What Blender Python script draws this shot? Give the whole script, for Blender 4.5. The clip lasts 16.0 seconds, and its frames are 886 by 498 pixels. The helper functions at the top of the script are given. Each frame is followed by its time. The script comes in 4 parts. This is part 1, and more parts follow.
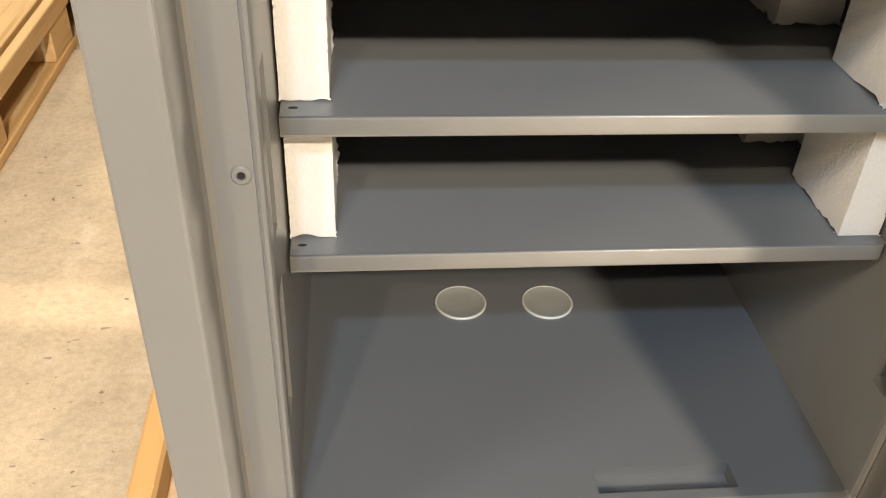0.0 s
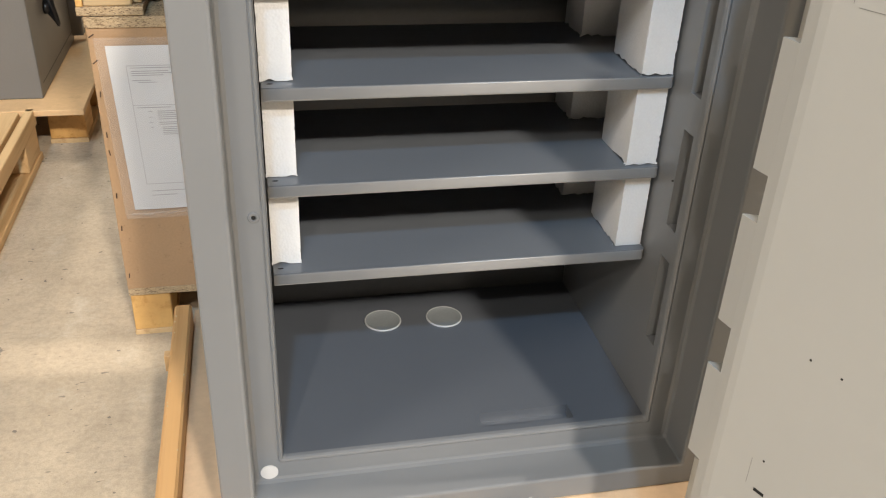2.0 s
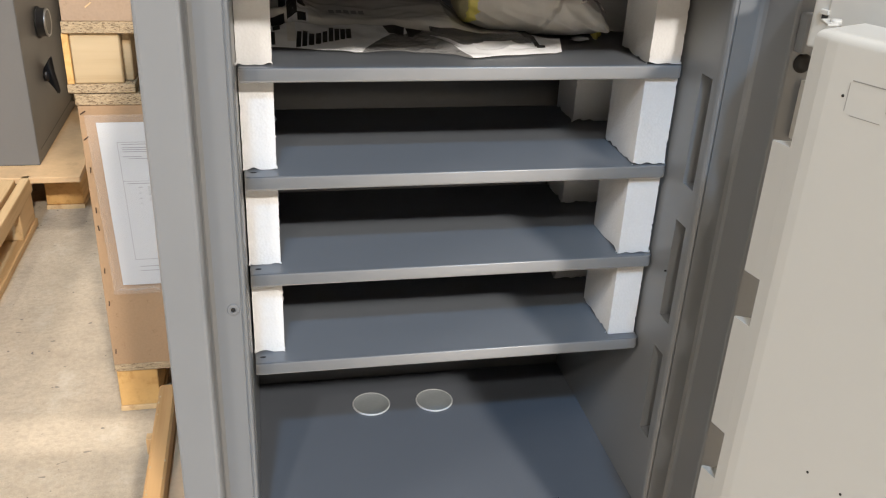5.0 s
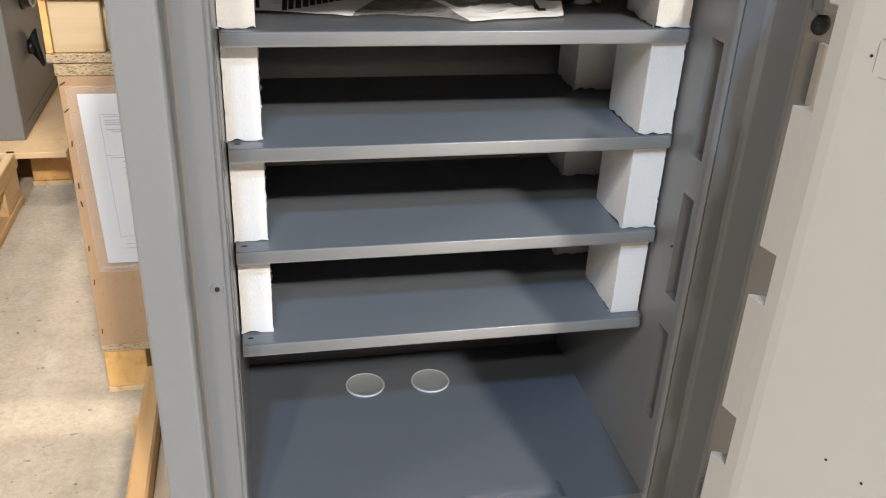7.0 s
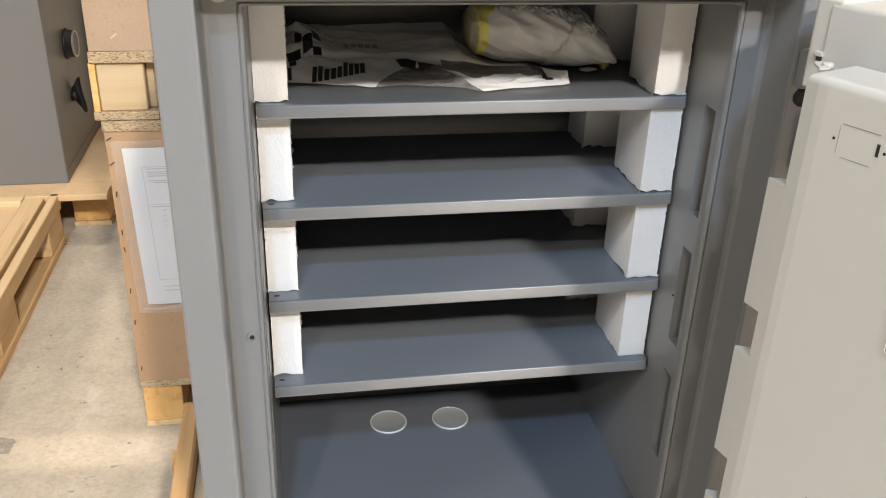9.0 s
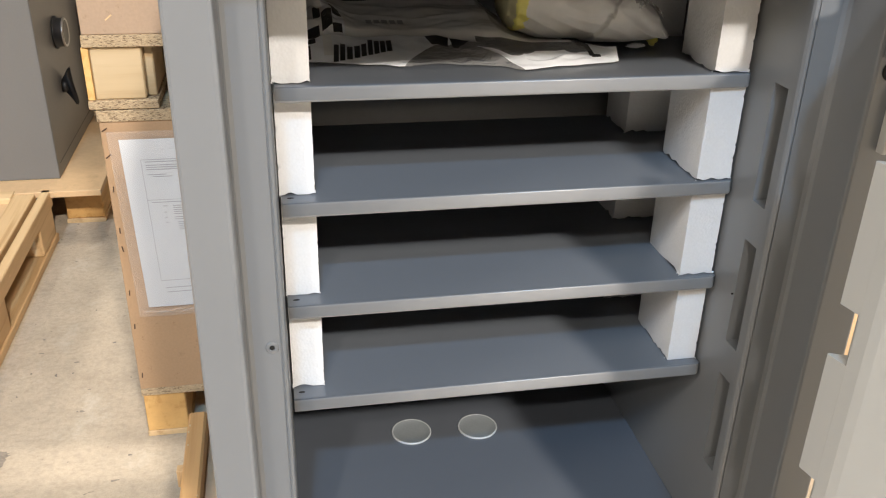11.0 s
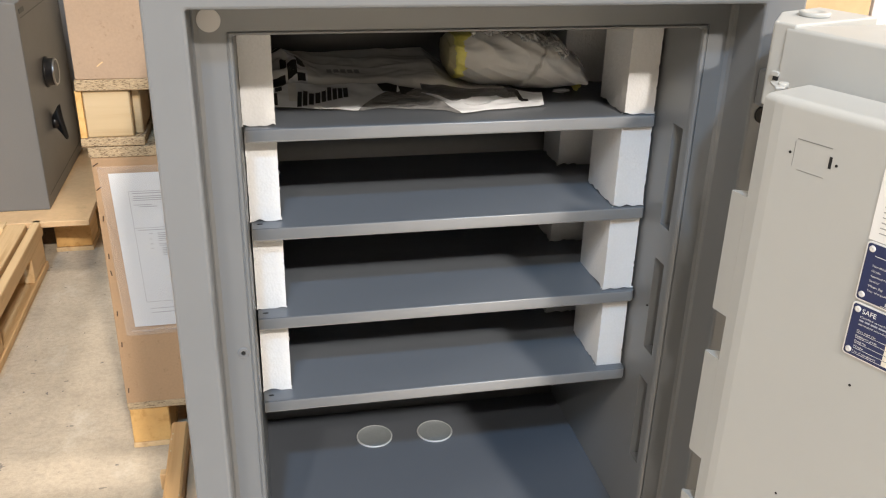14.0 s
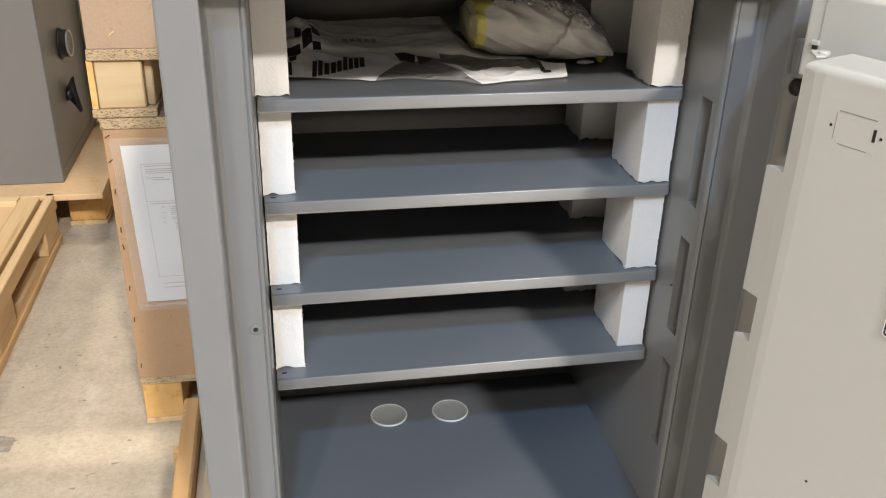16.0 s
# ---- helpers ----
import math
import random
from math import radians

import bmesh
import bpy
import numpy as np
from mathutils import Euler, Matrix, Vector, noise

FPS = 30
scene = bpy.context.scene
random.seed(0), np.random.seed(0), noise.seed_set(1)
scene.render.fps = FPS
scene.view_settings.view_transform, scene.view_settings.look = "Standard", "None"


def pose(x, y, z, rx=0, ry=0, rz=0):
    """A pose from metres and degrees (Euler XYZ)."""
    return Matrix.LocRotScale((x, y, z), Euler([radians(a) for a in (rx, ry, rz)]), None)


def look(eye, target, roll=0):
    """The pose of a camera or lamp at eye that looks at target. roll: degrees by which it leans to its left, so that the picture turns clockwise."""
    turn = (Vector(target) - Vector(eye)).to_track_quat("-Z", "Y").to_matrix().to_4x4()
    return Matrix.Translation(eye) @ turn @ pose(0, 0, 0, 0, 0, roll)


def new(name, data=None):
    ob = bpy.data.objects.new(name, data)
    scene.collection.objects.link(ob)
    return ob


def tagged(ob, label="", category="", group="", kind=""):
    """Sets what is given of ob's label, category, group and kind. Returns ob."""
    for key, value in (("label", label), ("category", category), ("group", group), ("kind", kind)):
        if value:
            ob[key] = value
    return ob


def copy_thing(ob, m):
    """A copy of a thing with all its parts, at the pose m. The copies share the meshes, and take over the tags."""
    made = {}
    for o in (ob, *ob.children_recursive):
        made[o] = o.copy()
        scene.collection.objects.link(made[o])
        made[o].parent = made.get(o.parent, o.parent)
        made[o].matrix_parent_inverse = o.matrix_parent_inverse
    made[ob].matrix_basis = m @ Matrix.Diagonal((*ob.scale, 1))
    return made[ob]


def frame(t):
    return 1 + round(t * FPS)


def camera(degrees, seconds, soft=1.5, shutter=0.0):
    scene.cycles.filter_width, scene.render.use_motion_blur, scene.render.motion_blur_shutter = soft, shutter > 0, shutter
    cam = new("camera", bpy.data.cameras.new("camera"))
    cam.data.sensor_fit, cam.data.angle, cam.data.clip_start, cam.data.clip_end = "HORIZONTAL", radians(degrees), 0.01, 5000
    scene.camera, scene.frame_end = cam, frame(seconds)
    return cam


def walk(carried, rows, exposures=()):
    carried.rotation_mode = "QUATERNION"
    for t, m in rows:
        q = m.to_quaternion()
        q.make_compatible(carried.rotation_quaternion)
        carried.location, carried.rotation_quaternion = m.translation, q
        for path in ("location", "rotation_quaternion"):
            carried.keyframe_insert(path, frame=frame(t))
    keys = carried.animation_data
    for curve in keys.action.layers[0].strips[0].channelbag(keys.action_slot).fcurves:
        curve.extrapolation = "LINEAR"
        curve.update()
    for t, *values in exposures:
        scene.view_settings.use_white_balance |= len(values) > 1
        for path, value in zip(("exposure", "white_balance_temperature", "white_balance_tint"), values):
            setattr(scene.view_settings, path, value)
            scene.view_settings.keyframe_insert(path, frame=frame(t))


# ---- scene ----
cam = camera(53.3, 16.0, soft=1.15)
LEVEL = pose(0, 0, -0.005, 0, 0.66, 0)
PATH = [
    (0, (0.02, 0.007, 0.857), (0.22, 1.61, -0.321), 3.6),
    (0.5, (0.02, -0.079, 0.959), (0.227, 1.541, -0.196), 3.0),
    (1, (-0.04, -0.163, 1.01), (0.307, 1.494, -0.054), 2.9),
    (1.5, (-0.077, -0.271, 1.024), (0.349, 1.402, 0.016), 3.6),
    (2, (-0.039, -0.379, 1.014), (0.358, 1.316, 0.03), 3.3),
    (2.5, (-0.017, -0.433, 1.025), (0.34, 1.299, 0.091), 2.2),
    (3, (-0.003, -0.498, 1.079), (0.335, 1.267, 0.201), 1.7),
    (3.5, (-0.007, -0.489, 1.094), (0.333, 1.29, 0.246), 1.7),
    (3.7, (-0.01, -0.467, 1.079), (0.336, 1.315, 0.241), 1.7),
    (5.8, (-0.018, -0.308, 1.032), (0.395, 1.429, 0.131), 4.4),
    (6, (-0.022, -0.303, 1.027), (0.389, 1.432, 0.122), 4.5),
    (6.5, (-0.023, -0.296, 1.005), (0.387, 1.43, 0.08), 4.1),
    (7, (-0.003, -0.3, 1.017), (0.398, 1.428, 0.095), 3.5),
    (7.5, (-0.001, -0.313, 1.019), (0.39, 1.429, 0.118), 3.1),
    (8, (-0.006, -0.356, 1.053), (0.369, 1.402, 0.176), 3.0),
    (8.5, (-0.003, -0.364, 1.073), (0.358, 1.41, 0.222), 2.9),
    (9, (-0.005, -0.361, 1.077), (0.338, 1.408, 0.209), 2.5),
    (9.2, (-0.01, -0.357, 1.072), (0.33, 1.402, 0.184), 2.1),
    (11.3, (-0.038, -0.256, 1.035), (0.328, 1.502, 0.155), 2.1),
    (11.5, (-0.041, -0.262, 1.044), (0.33, 1.497, 0.167), 2.1),
    (12, (-0.043, -0.299, 1.061), (0.331, 1.47, 0.204), 2.4),
    (12.5, (-0.04, -0.335, 1.072), (0.349, 1.432, 0.22), 2.3),
    (13, (-0.026, -0.374, 1.09), (0.37, 1.4, 0.256), 2.0),
    (13.5, (-0.018, -0.393, 1.092), (0.379, 1.385, 0.268), 2.1),
    (14, (-0.018, -0.399, 1.088), (0.376, 1.381, 0.266), 2.1),
    (14.5, (-0.022, -0.388, 1.087), (0.366, 1.393, 0.264), 2.1),
    (15, (-0.025, -0.377, 1.081), (0.355, 1.4, 0.246), 2.1),
    (15.5, (-0.02, -0.373, 1.084), (0.35, 1.398, 0.232), 2.1),
    (16, (-0.016, -0.371, 1.073), (0.343, 1.394, 0.204), 2.2),
]
EXPOSURES = [(0.0, 0.18, 8450, 16), (0.5, 0.08, 8300, 16), (1.0, 0.00, 8000, 16), (1.5, -0.03, 7550, 15), (2.0, -0.14, 7000, 15), (2.5, -0.15, 6700, 15), (3.0, -0.11, 6600, 15), (3.5, -0.10, 6600, 15), (6.0, 0.03, 6600, 15), (9.0, 0.01, 6600, 15), (11.5, 0.05, 6600, 15), (12.5, 0.02, 6600, 15), (14.5, -0.06, 6650, 15), (16.0, -0.04, 6650, 15)]
walk(cam, [(t, LEVEL @ look(eye, target, roll)) for t, eye, target, roll in PATH], EXPOSURES)

# ---------------- world and lamps ----------------
world = bpy.data.worlds.new("hall_world")
scene.world = world
world.use_nodes = True
bg = world.node_tree.nodes["Background"]
bg.inputs["Color"].default_value = (0.8, 0.85, 0.9, 1)
bg.inputs["Strength"].default_value = 0.002

LAMP_Z = 9.0
COOL = (0.40, 0.70, 1.0)
WARM = (1.0, 0.945, 0.825)
# x, y, watts, colour, width of unseen high-bay lamps assumed under the hall's roof
# Second lamp is fill added for door and jamb; last two add rear fill.
LAMPS = [(-2.95, -9.46, 800, WARM, 0.5), (-10.5, -5.5, 1400, WARM, 3.0), (2.60, -10.47, 3150, WARM, 0.9), (-0.90, -7.14, 920, COOL, 0.6),
         (17.5, -0.53, 9500, WARM, 0.70), (-0.03, 3.37, 190, WARM, 0.6), (-2.37, 10.8, 400, WARM, 0.6)]


# ---------------- materials ----------------
def nodes_of(name):
    m = bpy.data.materials.new(name)
    m.use_nodes = True
    nt = m.node_tree
    return m, nt, nt.nodes["Principled BSDF"]


def node(nt, kind, **inputs):
    n = nt.nodes.new(kind)
    for k, v in inputs.items():
        n.inputs[k.replace("_", " ")].default_value = v
    return n


def ramp(nt, fac, stops):
    r = nt.nodes.new("ShaderNodeValToRGB")
    while len(r.color_ramp.elements) < len(stops):
        r.color_ramp.elements.new(0.5)
    for e, (p, c) in zip(r.color_ramp.elements, stops):
        e.position, e.color = p, (*c, 1)
    nt.links.new(fac, r.inputs["Fac"])
    return r.outputs["Color"]


def mul(c, k):
    return tuple(min(1.0, a * k) for a in c)


def blend(nt, a, b, fac, kind="MIX"):
    m = nt.nodes.new("ShaderNodeMix")
    m.data_type, m.blend_type = "RGBA", kind
    for sock, v in ((m.inputs["Factor"], fac), (m.inputs["A"], a), (m.inputs["B"], b)):
        if hasattr(v, "is_linked"):
            nt.links.new(v, sock)
        else:
            sock.default_value = v if isinstance(v, float) else (*v, 1)
    return m.outputs["Result"]


def coords(nt, stretch=(1, 1, 1)):
    tc = nt.nodes.new("ShaderNodeTexCoord")
    mp = nt.nodes.new("ShaderNodeMapping")
    mp.inputs["Scale"].default_value = stretch
    nt.links.new(tc.outputs["Object"], mp.inputs["Vector"])
    return mp.outputs["Vector"]


def noise_of(nt, vec, scale, detail=4.0, rough=0.55):
    n = node(nt, "ShaderNodeTexNoise", Scale=scale, Detail=detail, Roughness=rough)
    nt.links.new(vec, n.inputs["Vector"])
    return n.outputs["Fac"]


def bump(nt, bsdf, height, strength, distance):
    b = node(nt, "ShaderNodeBump", Strength=strength, Distance=distance)
    nt.links.new(height, b.inputs["Height"])
    nt.links.new(b.outputs["Normal"], bsdf.inputs["Normal"])


def varied(name, colour, rough, coarse=3.0, fine=160.0, spread=0.08, bump_scale=900.0, bump_depth=0.0002, bump_strength=0.25, grain=0.07,
           metal=0.0, spec=0.5, dirt=None, dirt_scale=9.0, dirt_amount=0.5):
    """A surface with a slow and a fine change of tone, and a fine relief."""
    m, nt, b = nodes_of(name)
    v = coords(nt)
    slow = ramp(nt, noise_of(nt, v, coarse, 3.0), [(0.3, mul(colour, 1 - spread)), (0.7, mul(colour, 1 + spread))])
    speck = ramp(nt, noise_of(nt, v, fine, 2.0), [(0.35, (1 - grain,) * 3), (0.65, (1, 1, 1))])
    c = blend(nt, slow, speck, 1.0, "MULTIPLY")
    if dirt:
        mask = ramp(nt, noise_of(nt, v, dirt_scale, 8.0, 0.7), [(0.60, (0, 0, 0)), (0.74, (dirt_amount,) * 3)])
        c = blend(nt, c, dirt, mask)
    nt.links.new(c, b.inputs["Base Color"])
    r = ramp(nt, noise_of(nt, v, coarse * 4, 4.0), [(0.3, (rough * 0.96,) * 3), (0.7, (min(1, rough * 1.06),) * 3)])
    nt.links.new(r, b.inputs["Roughness"])
    b.inputs["Metallic"].default_value = metal
    b.inputs["Specular IOR Level"].default_value = spec
    if bump_strength:
        bump(nt, b, noise_of(nt, v, bump_scale, 2.0), bump_strength, bump_depth)
    return m


def wood(name, pale, dark, axis, rough=0.62, spotted=0.3):
    """Sawn softwood with its grain along one axis."""
    m, nt, b = nodes_of(name)
    long = [60.0, 60.0, 60.0]
    long["xyz".index(axis)] = 2.2
    v = coords(nt, tuple(long))
    rings = noise_of(nt, v, 1.0, 5.0, 0.6)
    big = [9.0, 9.0, 9.0]
    big["xyz".index(axis)] = 1.2
    v2 = coords(nt, tuple(big))
    streak = noise_of(nt, v2, 1.0, 3.0)
    c = ramp(nt, rings, [(0.3, dark), (0.48, pale), (0.75, mul(pale, 1.08))])
    c = blend(nt, c, ramp(nt, streak, [(0.3, (0.82, 0.77, 0.70)), (0.62, (1, 1, 1))]), 0.8, "MULTIPLY")
    info = nt.nodes.new("ShaderNodeObjectInfo")
    tone = ramp(nt, info.outputs["Random"], [(0.0, (0.84, 0.80, 0.74)), (1.0, (1, 1, 1))])
    c = blend(nt, c, tone, 1.0, "MULTIPLY")
    spots = ramp(nt, noise_of(nt, coords(nt), 38.0, 6.0, 0.7), [(0.72, (0, 0, 0)), (0.80, (spotted,) * 3)])
    c = blend(nt, c, mul(dark, 0.6), spots)
    nt.links.new(c, b.inputs["Base Color"])
    b.inputs["Roughness"].default_value = rough
    bump(nt, b, rings, 0.5, 0.0006)
    return m


def chipboard(name, pale, dark, scale, rough=0.75):
    """Pressed flakes: the broken look of a particle board."""
    m, nt, b = nodes_of(name)
    v = coords(nt, (1, 1, 2.8))
    vo = node(nt, "ShaderNodeTexVoronoi", Scale=scale)
    nt.links.new(v, vo.inputs["Vector"])
    sep = nt.nodes.new("ShaderNodeSeparateColor")
    nt.links.new(vo.outputs["Color"], sep.inputs["Color"])
    flakes = ramp(nt, sep.outputs["Red"], [(0.10, dark), (0.20, mul(pale, 0.8)), (0.55, pale), (1.0, mul(pale, 1.15))])
    dust = ramp(nt, noise_of(nt, v, scale * 2.4, 3.0), [(0.35, (0.6, 0.54, 0.45)), (0.6, (1, 1, 1))])
    c = blend(nt, flakes, dust, 0.8, "MULTIPLY")
    nt.links.new(c, b.inputs["Base Color"])
    b.inputs["Roughness"].default_value = rough
    bump(nt, b, sep.outputs["Green"], 0.5, 0.0008)
    return m


def concrete(name):
    """A worn power-floated slab: cloudy tone, fine sand, pale scuffs, small dark chips and pits."""
    m, nt, b = nodes_of(name)
    v = coords(nt)
    c = ramp(nt, noise_of(nt, v, 1.6, 6.0, 0.6), [(0.3, (0.425, 0.356, 0.274)), (0.7, (0.500, 0.424, 0.332))])
    cloud = ramp(nt, noise_of(nt, v, 11.0, 8.0, 0.7), [(0.34, (0.88, 0.873, 0.855)), (0.5, (1.0, 0.997, 0.99)), (0.66, (1.08, 1.078, 1.065))])
    c = blend(nt, c, cloud, 1.0, "MULTIPLY")
    grit = ramp(nt, noise_of(nt, v, 95.0, 5.0, 0.7), [(0.36, (0.78, 0.77, 0.75)), (0.50, (0.98, 0.98, 0.97)), (0.64, (1.12, 1.12, 1.10))])
    c = blend(nt, c, grit, 0.5, "MULTIPLY")
    sand = ramp(nt, noise_of(nt, v, 420.0, 3.0, 0.7), [(0.34, (0.74, 0.73, 0.71)), (0.52, (1, 1, 1)), (0.68, (1.12, 1.11, 1.09))])
    c = blend(nt, c, sand, 0.42, "MULTIPLY")
    fleck = ramp(nt, noise_of(nt, coords(nt, (1.0, 1.5, 1)), 55.0, 4.0, 0.6), [(0.52, (0, 0, 0)), (0.66, (0.34,) * 3)])
    c = blend(nt, c, (0.30, 0.255, 0.20), fleck)
    scuffs = ramp(nt, noise_of(nt, coords(nt, (1.0, 2.4, 1)), 9.0, 9.0, 0.75), [(0.60, (0, 0, 0)), (0.72, (0.28,) * 3)])
    c = blend(nt, c, (0.31, 0.285, 0.25), scuffs)
    wear = ramp(nt, noise_of(nt, coords(nt, (1.5, 1.0, 1)), 7.0, 7.0, 0.7), [(0.55, (0, 0, 0)), (0.72, (0.45,) * 3)])
    c = blend(nt, c, (0.62, 0.575, 0.49), wear)
    trowel = ramp(nt, noise_of(nt, coords(nt, (0.6, 5.0, 1)), 14.0, 6.0, 0.65), [(0.62, (0, 0, 0)), (0.70, (0.30,) * 3)])
    c = blend(nt, c, (0.30, 0.275, 0.24), trowel)
    chips = ramp(nt, noise_of(nt, coords(nt, (1.0, 2.0, 1.0)), 34.0, 2.0, 0.5), [(0.715, (0, 0, 0)), (0.735, (0.7,) * 3)])
    c = blend(nt, c, (0.15, 0.135, 0.115), chips)
    pits = ramp(nt, noise_of(nt, v, 62.0, 1.5, 0.5), [(0.735, (0, 0, 0)), (0.75, (0.8,) * 3)])
    c = blend(nt, c, (0.12, 0.11, 0.10), pits)
    nt.links.new(c, b.inputs["Base Color"])
    nt.links.new(ramp(nt, noise_of(nt, v, 8.0, 5.0), [(0.3, (0.5,) * 3), (0.7, (0.75,) * 3)]), b.inputs["Roughness"])
    b.inputs["Specular IOR Level"].default_value = 0.35
    bump(nt, b, noise_of(nt, v, 120.0, 7.0, 0.75), 0.5, 0.0024)
    return m


def plain(name, colour, rough=0.5, metal=0.0, spec=0.5, alpha=1.0):
    m, nt, b = nodes_of(name)
    b.inputs["Base Color"].default_value = (*colour, 1)
    b.inputs["Roughness"].default_value = rough
    b.inputs["Metallic"].default_value = metal
    b.inputs["Specular IOR Level"].default_value = spec
    b.inputs["Alpha"].default_value = alpha
    return m


GREY = varied("grey_powder_coat", (0.164, 0.174, 0.187), 0.31, 2.0, 30.0, 0.03, 1400.0, 0.0001, 0.0, 0.01)
LINER = varied("blue_grey_powder_coat", (0.128, 0.143, 0.166), 0.29, 2.5, 30.0, 0.03, 1200.0, 0.0001, 0.0, 0.01)
SLATE = varied("slate_powder_coat", (0.098, 0.110, 0.130), 0.29, 2.5, 30.0, 0.03, 1200.0, 0.0001, 0.0, 0.01)
# Shelf lips, a lighter grey than the shelf panels.
LIP = varied("light_grey_lip", (0.235, 0.240, 0.248), 0.30, 6.0, 40.0, 0.06, 1400.0, 0.0001, 0.0, 0.03)
PALE = varied("pale_grey_powder_coat", (0.412, 0.415, 0.403), 0.42, 2.0, 30.0, 0.02, 1400.0, 0.0001, 0.0, 0.01)
NEIGHBOUR = varied("mid_grey_powder_coat", (0.150, 0.149, 0.147), 0.42, 2.0, 200.0, 0.05, 1200.0, 0.00015, 0.1, 0.03)
# Dark grey of logo and seams; on the back lining it paints in shade.
DARKGREY = varied("dark_grey_shade_and_marks", (0.066, 0.068, 0.072), 0.5)
CONCRETE = concrete("worn_concrete")
WALLPAINT = varied("hall_wall_paint", (0.46, 0.44, 0.40), 0.8, 0.4, 40.0, 0.08)
ROOF = varied("hall_roof_sheet", (0.22, 0.22, 0.215), 0.7, 0.4, 30.0, 0.08)
WOOD = {a: wood("sawn_pine_" + a, (0.66, 0.470, 0.262), (0.49, 0.312, 0.150), a) for a in "xyz"}
BATTEN = wood("aged_pine", (0.62, 0.375, 0.17), (0.53, 0.295, 0.12), "y")
SMOOTHPINE = wood("planed_pine", (0.58, 0.45, 0.285), (0.52, 0.385, 0.225), "x", 0.6, 0.05)
ORANGE = {a: wood("orange_pine_" + a, (0.74, 0.46, 0.18), (0.60, 0.34, 0.11), a) for a in "xyz"}
PLY = varied("birch_plywood", (0.60, 0.405, 0.225), 0.6, 3.0, 60.0, 0.10, 300.0, 0.0004, 0.4, dirt=(0.30, 0.19, 0.10), dirt_scale=18.0, dirt_amount=0.35)
FIBRE = varied("brown_fibreboard", (0.415, 0.262, 0.148), 0.72, 4.0, 240.0, 0.10, 700.0, 0.0004, 0.4, dirt=(0.17, 0.10, 0.055), dirt_scale=85.0, dirt_amount=0.6)
FIBREPALE = varied("pale_fibreboard", (0.385, 0.27, 0.185), 0.72, 4.0, 240.0, 0.08, 700.0, 0.0004, 0.4, dirt=(0.20, 0.12, 0.065), dirt_scale=95.0, dirt_amount=0.8)
CHIP = chipboard("chipboard_edge", (0.47, 0.355, 0.225), (0.20, 0.135, 0.08), 300.0)
DECK = varied("pale_hardboard", (0.57, 0.41, 0.27), 0.6, 5.0, 90.0, 0.08, 260.0, 0.0004, 0.4, dirt=(0.40, 0.27, 0.16), dirt_scale=22.0, dirt_amount=0.3)
PAPER = varied("white_paper", (0.60, 0.605, 0.62), 0.6, 5.0, 60.0, 0.02, 25.0, 0.0012, 0.2, 0.012)
SEAM = plain("grey_seam", (0.20, 0.20, 0.195), 0.6)
FAINT = plain("faint_print", (0.33, 0.33, 0.335), 0.6)
INK = plain("grey_print", (0.30, 0.30, 0.31), 0.7)
INKDARK = plain("black_print", (0.016, 0.016, 0.017), 0.45)
WHITEPAD = plain("white_plastic", (0.58, 0.575, 0.575), 0.45)
CAPMAT = varied("milky_plastic", (0.225, 0.25, 0.265), 0.3, 20.0, 400.0, 0.06)
RIM = plain("pale_plastic_rim", (0.40, 0.43, 0.45), 0.35)
STEEL = plain("bright_steel", (0.55, 0.55, 0.55), 0.28, 1.0)
BLACK = plain("black_plastic", (0.012, 0.012, 0.013), 0.38)
RUST = plain("rusty_wire", (0.09, 0.055, 0.035), 0.6, 0.5)
VOID = plain("dark_hole", (0.01, 0.01, 0.01), 0.9)
NAVY = plain("navy_enamel", (0.012, 0.022, 0.085), 0.3)
TEXTINK = plain("faded_white_print", (0.40, 0.42, 0.48), 0.45)
WHITEINK = plain("white_print", (0.72, 0.72, 0.72), 0.4)
CREAM = plain("cream_field", (0.70, 0.67, 0.60), 0.45)
SHEET = plain("white_foil", (0.75, 0.745, 0.74), 0.4)
CLEAR = plain("clear_film", (0.92, 0.92, 0.92), 0.12, 0.0, 0.6, 0.10)
BEIGE = varied("dull_yellow_film", (0.50, 0.475, 0.30), 0.35, 12.0, 200.0, 0.12, 90.0, 0.002, 0.4)
YELLOW = varied("yellow_film", (0.76, 0.71, 0.19), 0.35, 12.0, 200.0, 0.12, 90.0, 0.002, 0.4)


def styrofoam():
    m, nt, b = nodes_of("white_styrofoam")
    v = coords(nt)
    vo = node(nt, "ShaderNodeTexVoronoi", Scale=330.0)
    nt.links.new(v, vo.inputs["Vector"])
    beads = ramp(nt, vo.outputs["Distance"], [(0.0, (0.68, 0.695, 0.72)), (0.75, (0.655, 0.67, 0.695))])
    soil = ramp(nt, noise_of(nt, v, 26.0, 5.0, 0.6), [(0.3, (0.975, 0.972, 0.966)), (0.6, (1, 1, 1))])
    nt.links.new(blend(nt, beads, soil, 1.0, "MULTIPLY"), b.inputs["Base Color"])
    b.inputs["Roughness"].default_value = 0.75
    b.inputs["Specular IOR Level"].default_value = 0.25
    pits = ramp(nt, noise_of(nt, v, 150.0, 3.0, 0.6), [(0.30, (0.0,) * 3), (0.42, (1.0,) * 3)])
    dents = node(nt, "ShaderNodeMath", Value=0.0)
    dents.operation = "MULTIPLY"
    nt.links.new(vo.outputs["Distance"], dents.inputs[0])
    nt.links.new(pits, dents.inputs[1])
    bump(nt, b, dents.outputs[0], 0.28, 0.0009)
    return m


